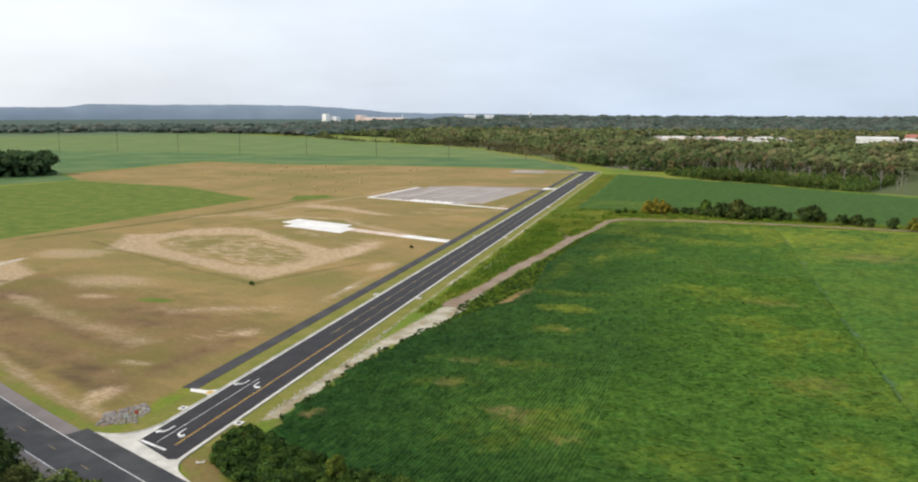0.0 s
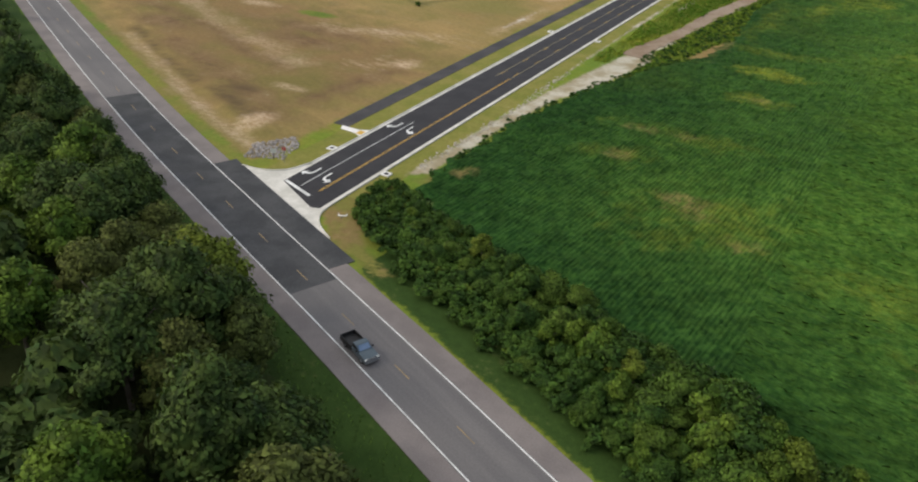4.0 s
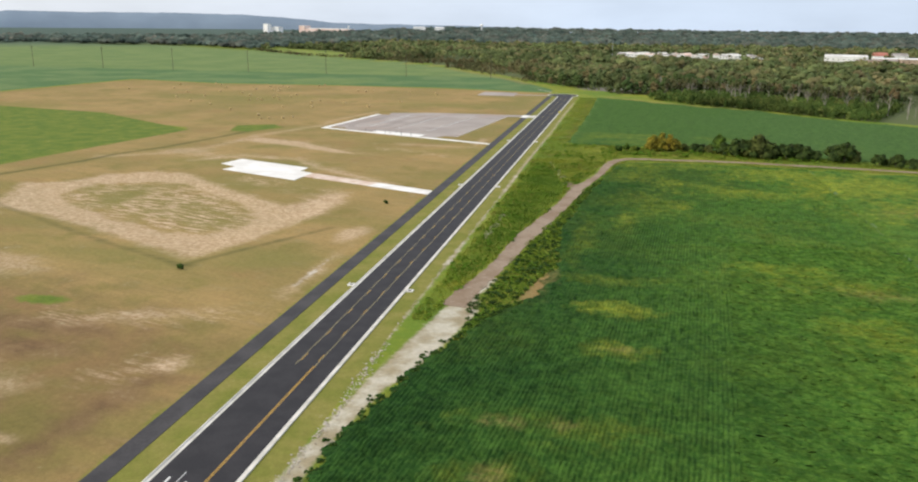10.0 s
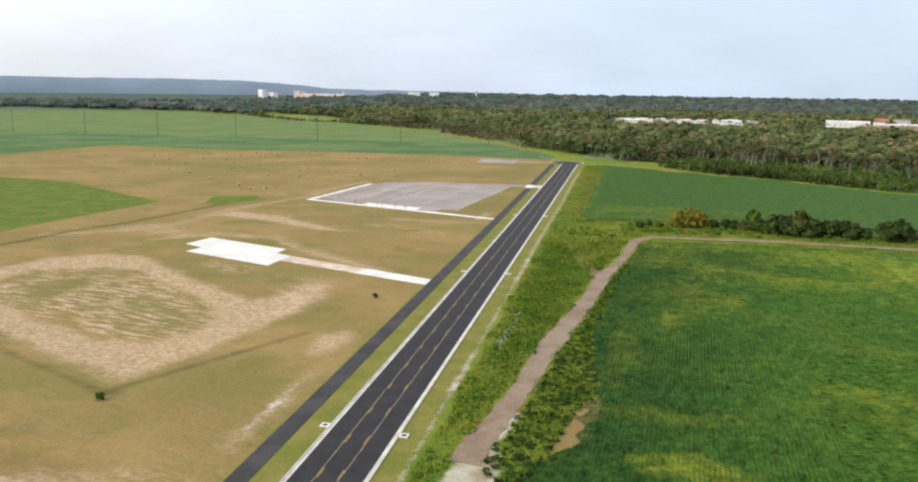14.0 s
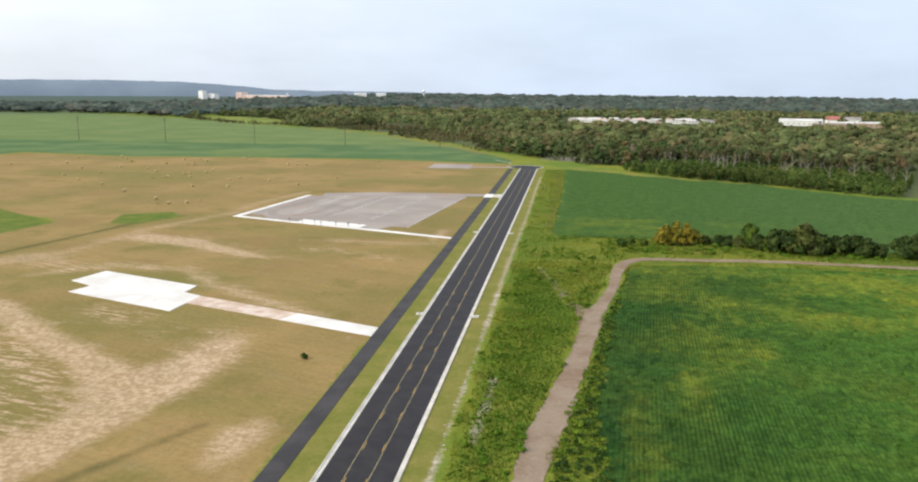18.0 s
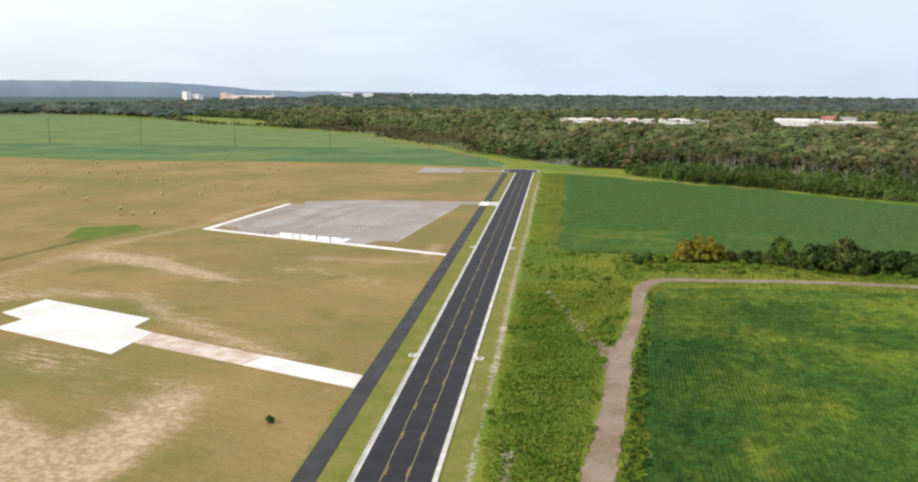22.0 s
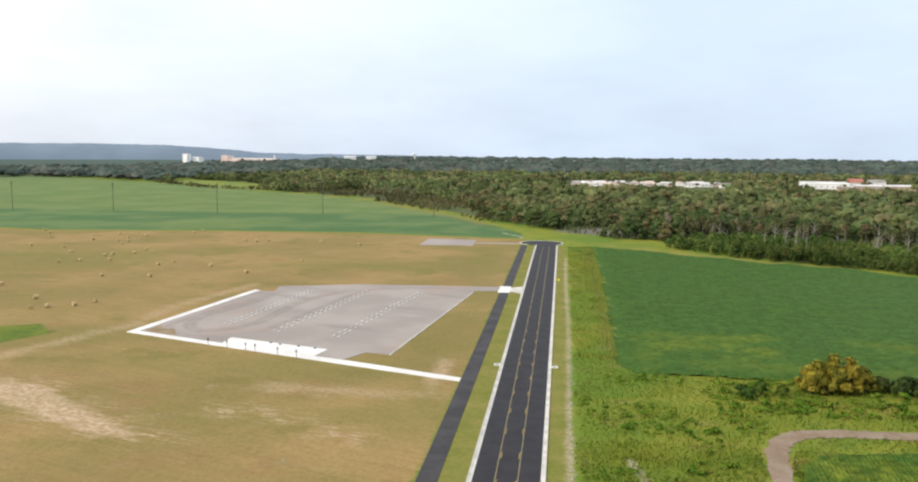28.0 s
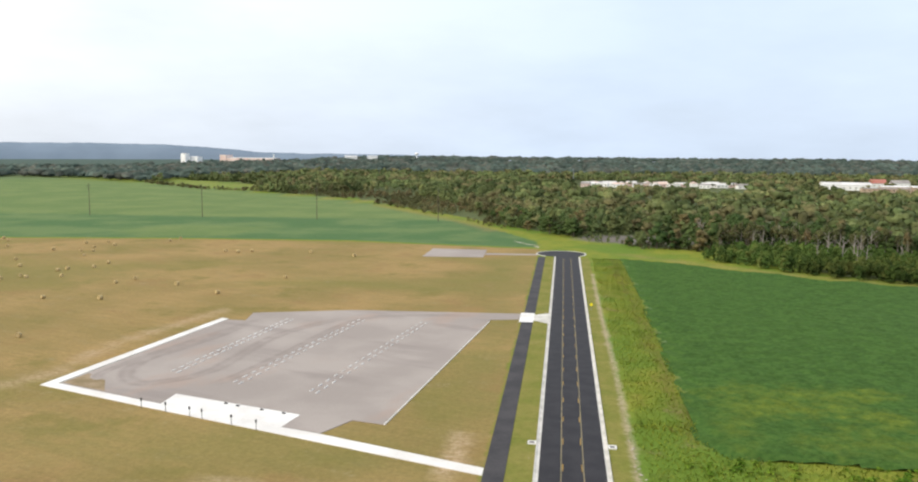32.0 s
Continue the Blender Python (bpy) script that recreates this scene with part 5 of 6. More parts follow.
tagged(part("mixed_wood", leafy("mixed_wood", stamp(near_shape, [(x, y, rng.uniform(0.7, 1.05) if rng.random() < 0.6 else rng.uniform(1.0, 1.45), rng.uniform(0.75, 1.1)) for x, y in P])), M_WOODS), "mixed green and rusty late-summer woodland", "wood", kind="stuff")
P = [(x, y) for x, y in grid_places(10, 560, 1440, 1600, 24, lambda X, Y: (away(X, Y, TOWN) < 0) | (away(X, Y, MILL) < 0)) if rng.random() < 0.28]
P += grid_places(-900, 800, 600, 1900, 12.5, lambda X, Y: wood_test(110, 5000)(X, Y) & (Y < 1900))
tagged(part("distant_wood", leafy("distant_wood", stamp(mid_shape, [(x, y, rng.uniform(0.7, 1.1) if rng.random() < 0.6 else rng.uniform(1.1, 1.7), rng.uniform(0.65, 1.05)) for x, y in P])), M_WOODS), "continuous woodland canopy stretching away", "wood", kind="stuff")


def far_test(X, Y):
    wedge = (X < 60 + 0.48 * (Y - 200)) & (X > -60 - 1.9 * (Y + 60))
    r = np.hypot(X, Y)
    field = away(X, Y, FIELD_NW) > 0
    glade = away(X, Y, GLADE) < 0
    west = (X < -640) & (Y > 1570 - 0.35 * (X + 640) * (X < -1250))
    return wedge & (r < np.interp(np.degrees(np.arctan2(X, Y)), [-60, -27, -20, -12], [2300, 2500, 3300, 4550])) & field & ~glade & ((Y > 1900) | (west & (Y > 1500)) | ((X < -640) & (Y > 1420) & (away(X, Y, FIELD_NW) > 10)))


far_shape = []
for i in range(4):
    r2 = np.random.default_rng(90 + i)
    far_shape.append(join([(ICO1_V * r2.uniform(0.6, 1.1) * np.array([8, 8, 5.5]) * (1 + 0.25 * r2.normal(0, 1, (len(ICO1_V), 1))) + np.array([r2.uniform(-9, 9), r2.uniform(-9, 9), 8.0 + r2.uniform(-1, 3)]), ICO1_F, ICO1_V) for _ in range(4)]))
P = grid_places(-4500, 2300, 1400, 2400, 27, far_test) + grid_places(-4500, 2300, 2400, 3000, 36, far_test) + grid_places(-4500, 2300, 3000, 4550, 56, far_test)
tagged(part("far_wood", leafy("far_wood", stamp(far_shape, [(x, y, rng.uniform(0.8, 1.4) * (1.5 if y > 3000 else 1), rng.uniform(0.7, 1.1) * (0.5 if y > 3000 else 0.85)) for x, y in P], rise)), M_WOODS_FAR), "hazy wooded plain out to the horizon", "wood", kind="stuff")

back_shape = [crown(111 + i, 4.2, -4.0, 12.0, 16, 34, 0.65, fill=0.85) for i in range(3)]
tagged(part("roadside_wood", leafy("roadside_wood", stamp(back_shape, behind)), M_LEAF), "dark green wood behind the highway verge", "wood", kind="stuff")

# the round wood in the western field
M_COPSE = woods_material("copse_leaves", (0.046, 0.086, 0.036), (0.082, 0.132, 0.050), (0.09, 0.135, 0.045))
P = [(x, y) for x, y in spread(2500, -545, -430, 425, 545, lambda x, y: ((0.846 * (x + 488) + 0.532 * (y - 484)) / 47) ** 2 + ((-0.532 * (x + 488) + 0.846 * (y - 484)) / 29) ** 2 < 1, 5.0)]
tagged(part("copse", leafy("copse", stamp(near_shape, [(x, y, rng.uniform(1.8, 2.1), 1.0) for x, y in P])), M_COPSE), "dark rounded copse alone in the bean field", "copse", kind="stuff")

P = TREE_BY_BEND
tagged(part("tree_clump", leafy("tree_clump", stamp(near_shape, [(x, y, 1.15, 1.0) for x, y in P])), M_LEAF), "round green trees by the highway bend", "trees", kind="stuff")
# bare pale trunks at the edge of the wood
snag_bm = rod((0, 0, -0.3), (0.3, 0.1, 11), 0.28, 0.07, 6)
for z, a, l in ((4, 0.3, 3.0), (5.5, 2.2, 2.8), (6.5, 4.0, 2.6), (7.5, 1.2, 2.2), (8.5, 5.3, 2.0)):
    rod((0.1, 0.05, z), (math.cos(a) * l, math.sin(a) * l, z + l * 1.1), 0.13, 0.03, 5, snag_bm)
snag = thing("dead_tree", pose(0, 0, -500), "bare pale dead tree among the green wood", "tree", "dead trees")
part("trunk", snag_bm, M_DEADWOOD, snag)
for x, y in spread(400, 75, 330, 560, 830, lambda x, y: in_woods(x, y, 27) and not in_woods(x, y, 75), 6.5):
    place(snag, x, y, rng.uniform(0, 360), rng.uniform(0.8, 1.35))
drop(snag)


# ---- weeds, stones ----
def tufts(at, height, blades, seed):
    r2 = np.random.default_rng(seed)
    at = np.asarray(at)
    n = len(at) * blades
    c = np.repeat(at, blades, 0) + r2.normal(0, 0.22, (n, 2))
    h = np.repeat(height, blades) * r2.uniform(0.5, 1.1, n)
    a = r2.uniform(0, math.tau, n)
    lean, w = r2.uniform(0.5, 1.5, n) * h, h * 0.30
    dx, dy = np.cos(a), np.sin(a)
    z = np.full(n, -0.12)
    V = np.stack([np.stack([c[:, 0] - dy * w, c[:, 1] + dx * w, z], 1), np.stack([c[:, 0] + dy * w, c[:, 1] - dx * w, z], 1), np.stack([c[:, 0] + dx * lean, c[:, 1] + dy * lean, h], 1)], 1)
    up = np.stack([dx * 0.4, dy * 0.4, np.ones(n)], 1)
    return V.reshape(-1, 3), np.arange(n * 3).reshape(-1, 3), np.repeat(up, 3, 0)


def weed_material(name, a, b, c3):
    k = Nodes(name)
    c = k.mix(k.span(k.noise(0.07, 4, 0.6), 0.40, 0.60), a, b)
    c = k.mix(k.math("MAXIMUM", k.span(k.noise(0.35, 4, 0.6), 0.56, 0.72, 0, 0.8), k.span(k.noise(0.06, 5, 0.65), 0.56, 0.66, 0, 0.75)), c, c3)
    k.done(k.vary(c, 0.35, k.island()), 0.85, spec=0.1)
    return k.thin(c)


M_WEED = weed_material("yellow_green_weeds", (0.175, 0.245, 0.026), (0.270, 0.305, 0.036), (0.215, 0.155, 0.062))
M_WEED_LUSH = weed_material("lush_weeds", (0.095, 0.185, 0.018), (0.160, 0.250, 0.026), (0.200, 0.235, 0.035))
M_WEED_TALL = weed_material("tall_weeds", (0.110, 0.215, 0.020), (0.185, 0.275, 0.030), (0.23, 0.24, 0.045))
LUSH_STRIP = [(13.2, 160), (19, 172), (22, 200), (26.5, 235), (30, 258), (31, 282), (25, 308), (20, 325), (15, 332), (13.4, 300)]


def weedy(X, Y):
    t = from_line(X, Y, TRACK)
    crop = np.minimum(away(X, Y, FIELD_E), away(X, Y, FIELD_NE))
    return (X > 11.9 + 0.5 * np.sin(Y / 5)) & (crop > -0.8) & (t > 2.5 + 0.5 * np.sin(Y / 3)) & (Y > 60) & (away(X, Y, TAN) > -0.5)


def strip_weed(X, Y):
    return weedy(X, Y) & (away(X, Y, RUBBLE) > 0.8) & ((Y > 138) | (X > 19)) & (X < 60 + (Y > 340) * 140)


P = grid_places(11, 58, 60, 345, 0.62, strip_weed) + grid_places(11, 200, 345, 410, 0.9, strip_weed) + grid_places(11, 27, 405, 650, 0.95, strip_weed)
P = np.array(P)
H = 0.22 + 0.40 * np.array([0.5 + 0.5 * noise.noise((x * 0.12, y * 0.12, 0)) for x, y in P])
lush = (away(P[:, 0], P[:, 1], LUSH_STRIP) < 3.0 * (cloud(P[:, 0], P[:, 1], 6, 51) - 0.5)) | ((P[:, 0] > np.interp(P[:, 1], [p[1] for p in TRACK_AT[:14]], [p[0] for p in TRACK_AT[:14]])) & (P[:, 1] < 335))
tagged(part("weeds", leafy("weeds", tufts(P[~lush], H[~lush], 3, 3)), M_WEED), "rank yellow-green weeds by the track, some rusty", "weeds", kind="stuff")
tagged(part("weeds", leafy("weeds", tufts(P[lush], 1.05 * H[lush], 4, 4)), M_WEED_LUSH), "lush deep green weeds between road and track", "weeds", kind="stuff")
# bushy clumps along the bean field's edge and in the rough ground
clump = [crown(101 + i, 0.8, -0.3, 1.0, 4, 12, 0.22, fill=0.8) for i in range(4)]
bank = smooth_line(FIELD_E[1:10], 3)
at = []
for (ax, ay), (bx, by) in zip(bank, bank[1:]):
    for _ in range(int(math.dist((ax, ay), (bx, by)) * 1.3)):
        f = rng.random()
        at.append((ax + (bx - ax) * f + rng.normal(0.5, 0.9), ay + (by - ay) * f + rng.normal(0, 0.5), rng.uniform(0.5, 1.15), rng.uniform(0.7, 1.1)))
at += [(x, y, rng.uniform(0.5, 1.2), rng.uniform(0.6, 1.0)) for x, y in grid_places(20, 46, 140, 325, 1.5, lambda X, Y: weedy(X, Y) & (X > np.interp(Y, [p[1] for p in TRACK_AT[:14]], [p[0] for p in TRACK_AT[:14]]) + 3)) if rng.random() < 0.75]
tagged(part("edge_weeds", leafy("edge_weeds", stamp(clump, at)), M_LEAF_HEDGE), "bushy dark green weeds along the bean field edge", "weeds", kind="stuff")
at = [(x, y, rng.uniform(0.5, 1.4), rng.uniform(0.6, 1.0)) for x, y in grid_places(12, 60, 140, 392, 2.6, strip_weed) if noise.noise((x * 0.1, y * 0.06, 4)) > 0.0]
at += [(x, y, rng.uniform(0.8, 2.0), rng.uniform(0.6, 1.0)) for x, y in grid_places(44, 150, 366, 390, 2.6, strip_weed) if rng.random() < 0.6]
def hedge_zone(X, Y):
    d = from_line(X, Y, HWY)
    north = Y > np.interp(X, [-2, 44, 120, 190], [27.4, 6.6, -29, -62])
    return north & (d > np.interp(X, [10, 25, 40], [15, 11.6, 10.6]) + 1.2 * (cloud(X, Y, 3, 71) - 0.5)) & (d < 26 + 2.5 * (cloud(X, Y, 5, 73) - 0.5)) & (X > 9 + np.maximum(0, 42 - Y) * 0.45) & (X < 116) & (Y < 50)


vines = [(x, y, rng.uniform(1.0, 2.2), rng.uniform(0.7, 1.2)) for x, y in grid_places(4, 116, -30, 50, 1.35, hedge_zone)]
tagged(part("vines", leafy("vines", stamp([crown(181 + i, 0.9, -0.4, 1.0, 6, 26, 0.13, fill=0.7) for i in range(4)], vines)), M_LEAF_HEDGE), "rampant green vines and brambles under the hedge", "vines", kind="stuff")
tagged(part("tall_weeds", leafy("tall_weeds", stamp(clump, at)), M_WEED_TALL), "clumps of tall green weeds in the rough ground", "weeds", kind="stuff")
P = np.array(grid_places(-100, 70, -20, 90, 0.9, lambda X, Y: (from_line(X, Y, HWY) > 7.2) & (from_line(X, Y, HWY) < 19) & (Y < np.interp(X, [-100, -2, 70], [74, 27, -6]))))
tagged(part("verge_grass", leafy("verge_grass", tufts(P, np.full(len(P), 0.3), 2, 5)), M_LEAF_HEDGE), "dark shaded verge grass below the trees", "grass", kind="stuff")


def stones(at, size, seed):
    r2 = np.random.default_rng(seed)
    out = []
    for x, y in at:
        s = size * r2.uniform(0.4, 1.3)
        out.append((ICO1_V[:, :] * s * np.array([1, r2.uniform(0.6, 1), 0.6]) * (1 + 0.2 * r2.normal(0, 1, (len(ICO1_V), 1))) + np.array([x, y, s * 0.1 - 0.05]), ICO1_F))
    return join(out)


def stone_material(name, a, b):
    k = Nodes(name)
    return k.done(k.vary(k.mix(k.island(), a, b), 0.2, k.noise(3, 4)), 0.95)


M_STONE = stone_material("pale_stone", (0.30, 0.25, 0.19), (0.50, 0.46, 0.40))
M_RIPRAP = stone_material("grey_stone", (0.22, 0.20, 0.19), (0.36, 0.33, 0.31))
LINE = smooth_line([(10.2, 58), (10.8, 75), (11.4, 92), (11.0, 108), (10.8, 122)], 4)
P = [(x + rng.normal(0, 0.5), y) for x, y in [(np.interp(y, [p[1] for p in LINE], [p[0] for p in LINE]), y) for y in rng.uniform(58, 125, 420)]] + [(10.6 + rng.normal(0, 0.35), y) for y in rng.uniform(125, 400, 260)]
tagged(part("rubble", mesh_of("rubble", *stones(P, 0.20, 7)), M_STONE), "line of pale stones beside the new road", "stones", kind="stuff")
RIP = [(-17.5, 44.6), (-20, 50), (-16, 56.5), (-12.6, 54), (-11.2, 47.5)]
P = spread(2600, -21, -11, 44, 57, lambda x, y: away(np.array([x]), np.array([y]), RIP)[0] < 0, 0.32)
tagged(part("riprap", mesh_of("riprap", *stones(P, 0.28, 8)), M_RIPRAP), "heap of grey broken stone at the ditch", "stones", kind="stuff")


# ---- distance ----
def hill():
    """A long flat-topped hill at the edge of the plain."""
    az = [-75, -66, -58, -52, -46.5, -44, -41.8, -40.3, -36, -31, -27, -23.8, -22.4, -20.8, -18, -14, -8]
    hh = [30, 36, 45, 54, 60, 60, 58, 77, 73, 76, 71, 58, 47, 34, 29, 27, 20]
    A = np.linspace(az[0], az[-1], 260)
    Hh = 4 + np.interp(A, az, hh) + np.array([3.0 * noise.noise((a * 0.7, 0, 0)) + 2.0 * noise.noise((a * 3.1, 5, 0)) for a in A])
    V, F = [], []
    for j, (f, r) in enumerate(((0.0, 4560), (0.30, 4600), (0.7, 4660), (1.0, 4720), (0.5, 4860), (0.0, 4900))):
        for a, h in zip(A, Hh):
            w = 8 * noise.noise((a * 0.8, j * 0.6, 3))
            V.append((80 + (r + w) * math.sin(radians(a)), -68 + (r + w) * math.cos(radians(a)), h * f - (30 if f == 0 else 0)))
    n = len(A)
    for j in range(5):
        for i in range(n - 1):
            F.append((j * n + i, j * n + i + 1, (j + 1) * n + i + 1, (j + 1) * n + i))
    return mesh_of("hill", V, F, True)


# the hill's blue-grey is aerial haze put into its base colour
M_HILL = plain("haze_tinted_hill", (0.190, 0.240, 0.300), (0.215, 0.270, 0.335), 0.0025, 0.012, 1.0, 0.0, grain=0.06, spec=0.0)
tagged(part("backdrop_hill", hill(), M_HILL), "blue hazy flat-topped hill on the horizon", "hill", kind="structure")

M_WALL_WHITE = plain("white_render", (0.82, 0.81, 0.80), (0.88, 0.88, 0.87), 0.05, 1.0, 0.8, 0.01)
M_WALL_PINK = plain("pink_brick", (0.66, 0.48, 0.42), (0.76, 0.62, 0.56), 0.05, 1.0, 0.85, 0.01)
M_WALL_TAN = plain("tan_brick", (0.42, 0.31, 0.22), (0.52, 0.40, 0.30), 0.05, 1.0, 0.85, 0.01)
M_ROOF_PALE = plain("pale_roofing", (0.62, 0.60, 0.58), (0.78, 0.76, 0.74), 0.05, 1.0, 0.7, 0.01)
M_ROOF_RED = plain("red_roofing", (0.36, 0.13, 0.10), (0.44, 0.18, 0.14), 0.08, 1.0, 0.8, 0.01)
M_ROOF_GREY = plain("grey_roofing", (0.24, 0.22, 0.21), (0.36, 0.33, 0.31), 0.08, 1.0, 0.85, 0.01)
M_WINDOW = plain("dark_glass", (0.03, 0.035, 0.04), (0.06, 0.065, 0.07), 0.2, 2.0, 0.15, 0.0, spec=0.5)


def gable(w, d, z, rise, over=0.5):
    """A pitched roof along x."""
    bm = bmesh.new()
    x, y = w / 2 + over, d / 2 + over
    pts = [(-x, -y, z), (x, -y, z), (x, y, z), (-x, y, z), (-x, 0, z + rise), (x, 0, z + rise)]
    v = [bm.verts.new(p) for p in pts]
    for f in ((0, 1, 5, 4), (2, 3, 4, 5), (1, 2, 5), (3, 0, 4), (3, 2, 1, 0)):
        bm.faces.new([v[i] for i in f])
    return bm


def house(x, y, turn, w, d, h, rise, wall, roof, label, category="house", windows=4, name="house", group=""):
    ob = thing(name, pose(x, y, 0, 0, 0, turn), label, category, group)
    part("wall", box(-w / 2, w / 2, -d / 2, d / 2, -0.5, h), wall, ob)
    part("roof", gable(w, d, h + 0.004, rise), roof, ob)
    for i in range(windows):
        cx = (i + 0.5) / windows * w - w / 2
        part("window", box(cx - 0.8, cx + 0.8, -d / 2 - 0.06, -d / 2 + 0.1, h * 0.35, h * 0.35 + 1.5), M_WINDOW, ob)
    return ob


r3 = random.Random(6)
for i in range(30):
    x = 28 + i * 7.4 + r3.uniform(-3, 3) + (18 if i > 19 else 0)
    white = r3.random() < 0.6
    house(x, 1468 + (i * 37 % 7) * 11 + r3.uniform(-5, 5), r3.choice((0, 8, -12, 90)), r3.uniform(13, 21), r3.uniform(9, 12), 4.8, r3.uniform(1.6, 2.8), M_WALL_WHITE if white else M_WALL_PINK, r3.choice((M_ROOF_PALE, M_ROOF_PALE, M_ROOF_GREY, M_WALL_PINK)), "low pale house with a light roof among trees" if white else "low pink house with a light roof among trees", group="houses beyond the wood", windows=3)
house(398, 1472, -8, 64, 30, 8, 3, M_WALL_WHITE, M_ROOF_PALE, "large white hall with a bright low-pitched roof", "hall", 8, "hall")
house(430, 1410, -8, 60, 14, 5, 1.0, M_WALL_TAN, M_ROOF_GREY, "long tan single-storey block before the white hall", "building", 10, "block")
house(446, 1425, -8, 34, 20, 7, 1.5, M_WALL_TAN, M_ROOF_PALE, "tan building with a flat pale roof", "building", 5, "block")
house(474, 1560, 0, 22, 14, 7, 6, M_WALL_WHITE, M_ROOF_RED, "white house with a steep red roof", "house", 3)
house(506, 1560, 0, 24, 16, 8, 4, M_WALL_WHITE, M_ROOF_GREY, "white house with a grey roof", "house", 3)
house(486, 1420, 0, 40, 18, 7, 2, M_WALL_TAN, M_ROOF_PALE, "tan building with a pale roof", "building", 5, "block")
house(-1427, 3153, -26, 26, 20, 35, 1.0, M_WALL_WHITE, M_ROOF_PALE, "tall white tower block standing over the trees", "tower block", 2, "tower_block")
house(-1392, 3170, -26, 44, 24, 23, 1.5, M_WALL_WHITE, M_ROOF_PALE, "low white hall beside the tower block", "hall", 5, "hall")
mill = house(-1150, 3105, -16, 240, 36, 20, 2, M_WALL_PINK, M_ROOF_PALE, "long pink factory with a pale roof on the horizon", "factory", 16, "factory")
part("stair_tower", box(-124, -96, -20, 20, -0.5, 31), M_WALL_PINK, mill)
part("chimney", rod((119, -19, 0), (119, -19, 34), 3.0, 2.2, 10), M_WALL_WHITE, mill, "pale factory chimney")
house(-860, 3442, 12, 50, 30, 27, 3, M_WALL_WHITE, M_ROOF_PALE, "white industrial building over the far trees", "building", 6, "block")
house(-780, 3480, 10, 40, 30, 27, 3, M_WALL_WHITE, M_ROOF_PALE, "white industrial building over the far trees", "building", 6, "block")
wt = thing("water_tower", pose(-636, 3697, 0), "white water tower on the horizon", "water tower")
part("stem", rod((0, 0, -0.5), (0, 0, 34), 3.0, 2.4, 12), M_WALL_WHITE, wt)
part("tank", mesh_of("tank", ICO_V * np.array([9, 9, 6]) + np.array([0, 0, 38]), ICO_F, True), M_WALL_WHITE, wt)
mast = thing("radio_mast", pose(12, 1525, 0), "pale slender mast behind the houses", "mast")
part("mast", rod((0, 0, -0.5), (0, 0, 27), 0.7, 0.3, 6), M_METAL, mast)

# ---- power line ----
pole = thing("power_pole", pose(0, 0, -500), "tall dark wooden power pole in the bean field", "power pole", "power line")
part("pole", rod((0, 0, -1), (0, 0, 25), 0.30, 0.18, 8), M_WOODPOLE, pole)
part("crossarm", box(-2.4, 2.4, -0.12, 0.12, 22.6, 22.9), M_WOODPOLE, pole)
part("crossarm", box(-1.6, 1.6, -0.12, 0.12, 20.6, 20.85), M_WOODPOLE, pole)
for x in (-2.2, 0, 2.2):
    part("insulator", rod((x, 0, 22.9 if x else 24.9), (x, 0, 23.4 if x else 25.4), 0.12, 0.07, 6), M_DARKMETAL, pole)
for i in range(8):
    place(pole, -738 + i * 92, 838 + (i % 3) * 1.5, 90, 1.0, 0)
drop(pole)

# ---- hay bales ----
bale_bm = bmesh.new()
bmesh.ops.create_cone(bale_bm, cap_ends=True, segments=18, radius1=0.80, radius2=0.80, depth=1.5)
bmesh.ops.bevel(bale_bm, geom=[e for e in bale_bm.edges if e.calc_face_angle(0) > 1], offset=0.12, segments=2, affect="EDGES")
bmesh.ops.rotate(bale_bm, matrix=Matrix.Rotation(radians(90), 3, "X"), verts=bale_bm.verts)
for v in bale_bm.verts:
    v.co *= 1 + 0.04 * noise.noise(v.co * 3)
    v.co.z += 0.74
bale = thing("hay_bale", pose(0, 0, -500), "round straw-coloured hay bale lying on mown grass", "hay bale", "hay bales")
part("roll", bale_bm, M_HAY, bale)
for y in (-0.4, 0.0, 0.4):
    wrap = bmesh.new()
    bmesh.ops.create_cone(wrap, cap_ends=False, segments=18, radius1=0.815, radius2=0.815, depth=0.05)
    bmesh.ops.rotate(wrap, matrix=Matrix.Rotation(radians(90), 3, "X"), verts=wrap.verts)
    bmesh.ops.translate(wrap, vec=(0, y, 0.74), verts=wrap.verts)
    part("twine", wrap, M_WOODPOLE, bale)
BALES = [(-206, 482), (-181, 509), (-175, 458), (-165, 441), (-161, 444), (-154, 448), (-151, 455), (-223, 543), (-220, 551), (-239, 577), (-216, 549), (-204, 554), (-215, 568), (-214, 573), (-206, 580), (-207, 593), (-233, 615), (-238, 631), (-244, 630), (-246, 645), (-241, 656), (-252, 668), (-261, 633), (-161, 511), (-174, 543), (-171, 552), (-149, 543), (-126, 528), (-114, 566), (-165, 640), (-173, 643), (-160, 646), (-104, 637), (-129, 646), (-223, 682), (-222, 693), (-277, 600), (-292, 640), (-310, 665), (-268, 560), (-300, 590), (-330, 620), (-321, 676), (-345, 655), (-255, 596), (-262, 663), (-235, 508), (-260, 525), (-285, 548), (-360, 600)]
for x, y in BALES:
    place(bale, x, y, rng.uniform(0, 180), rng.uniform(0.82, 1.0), -0.08)
drop(bale)

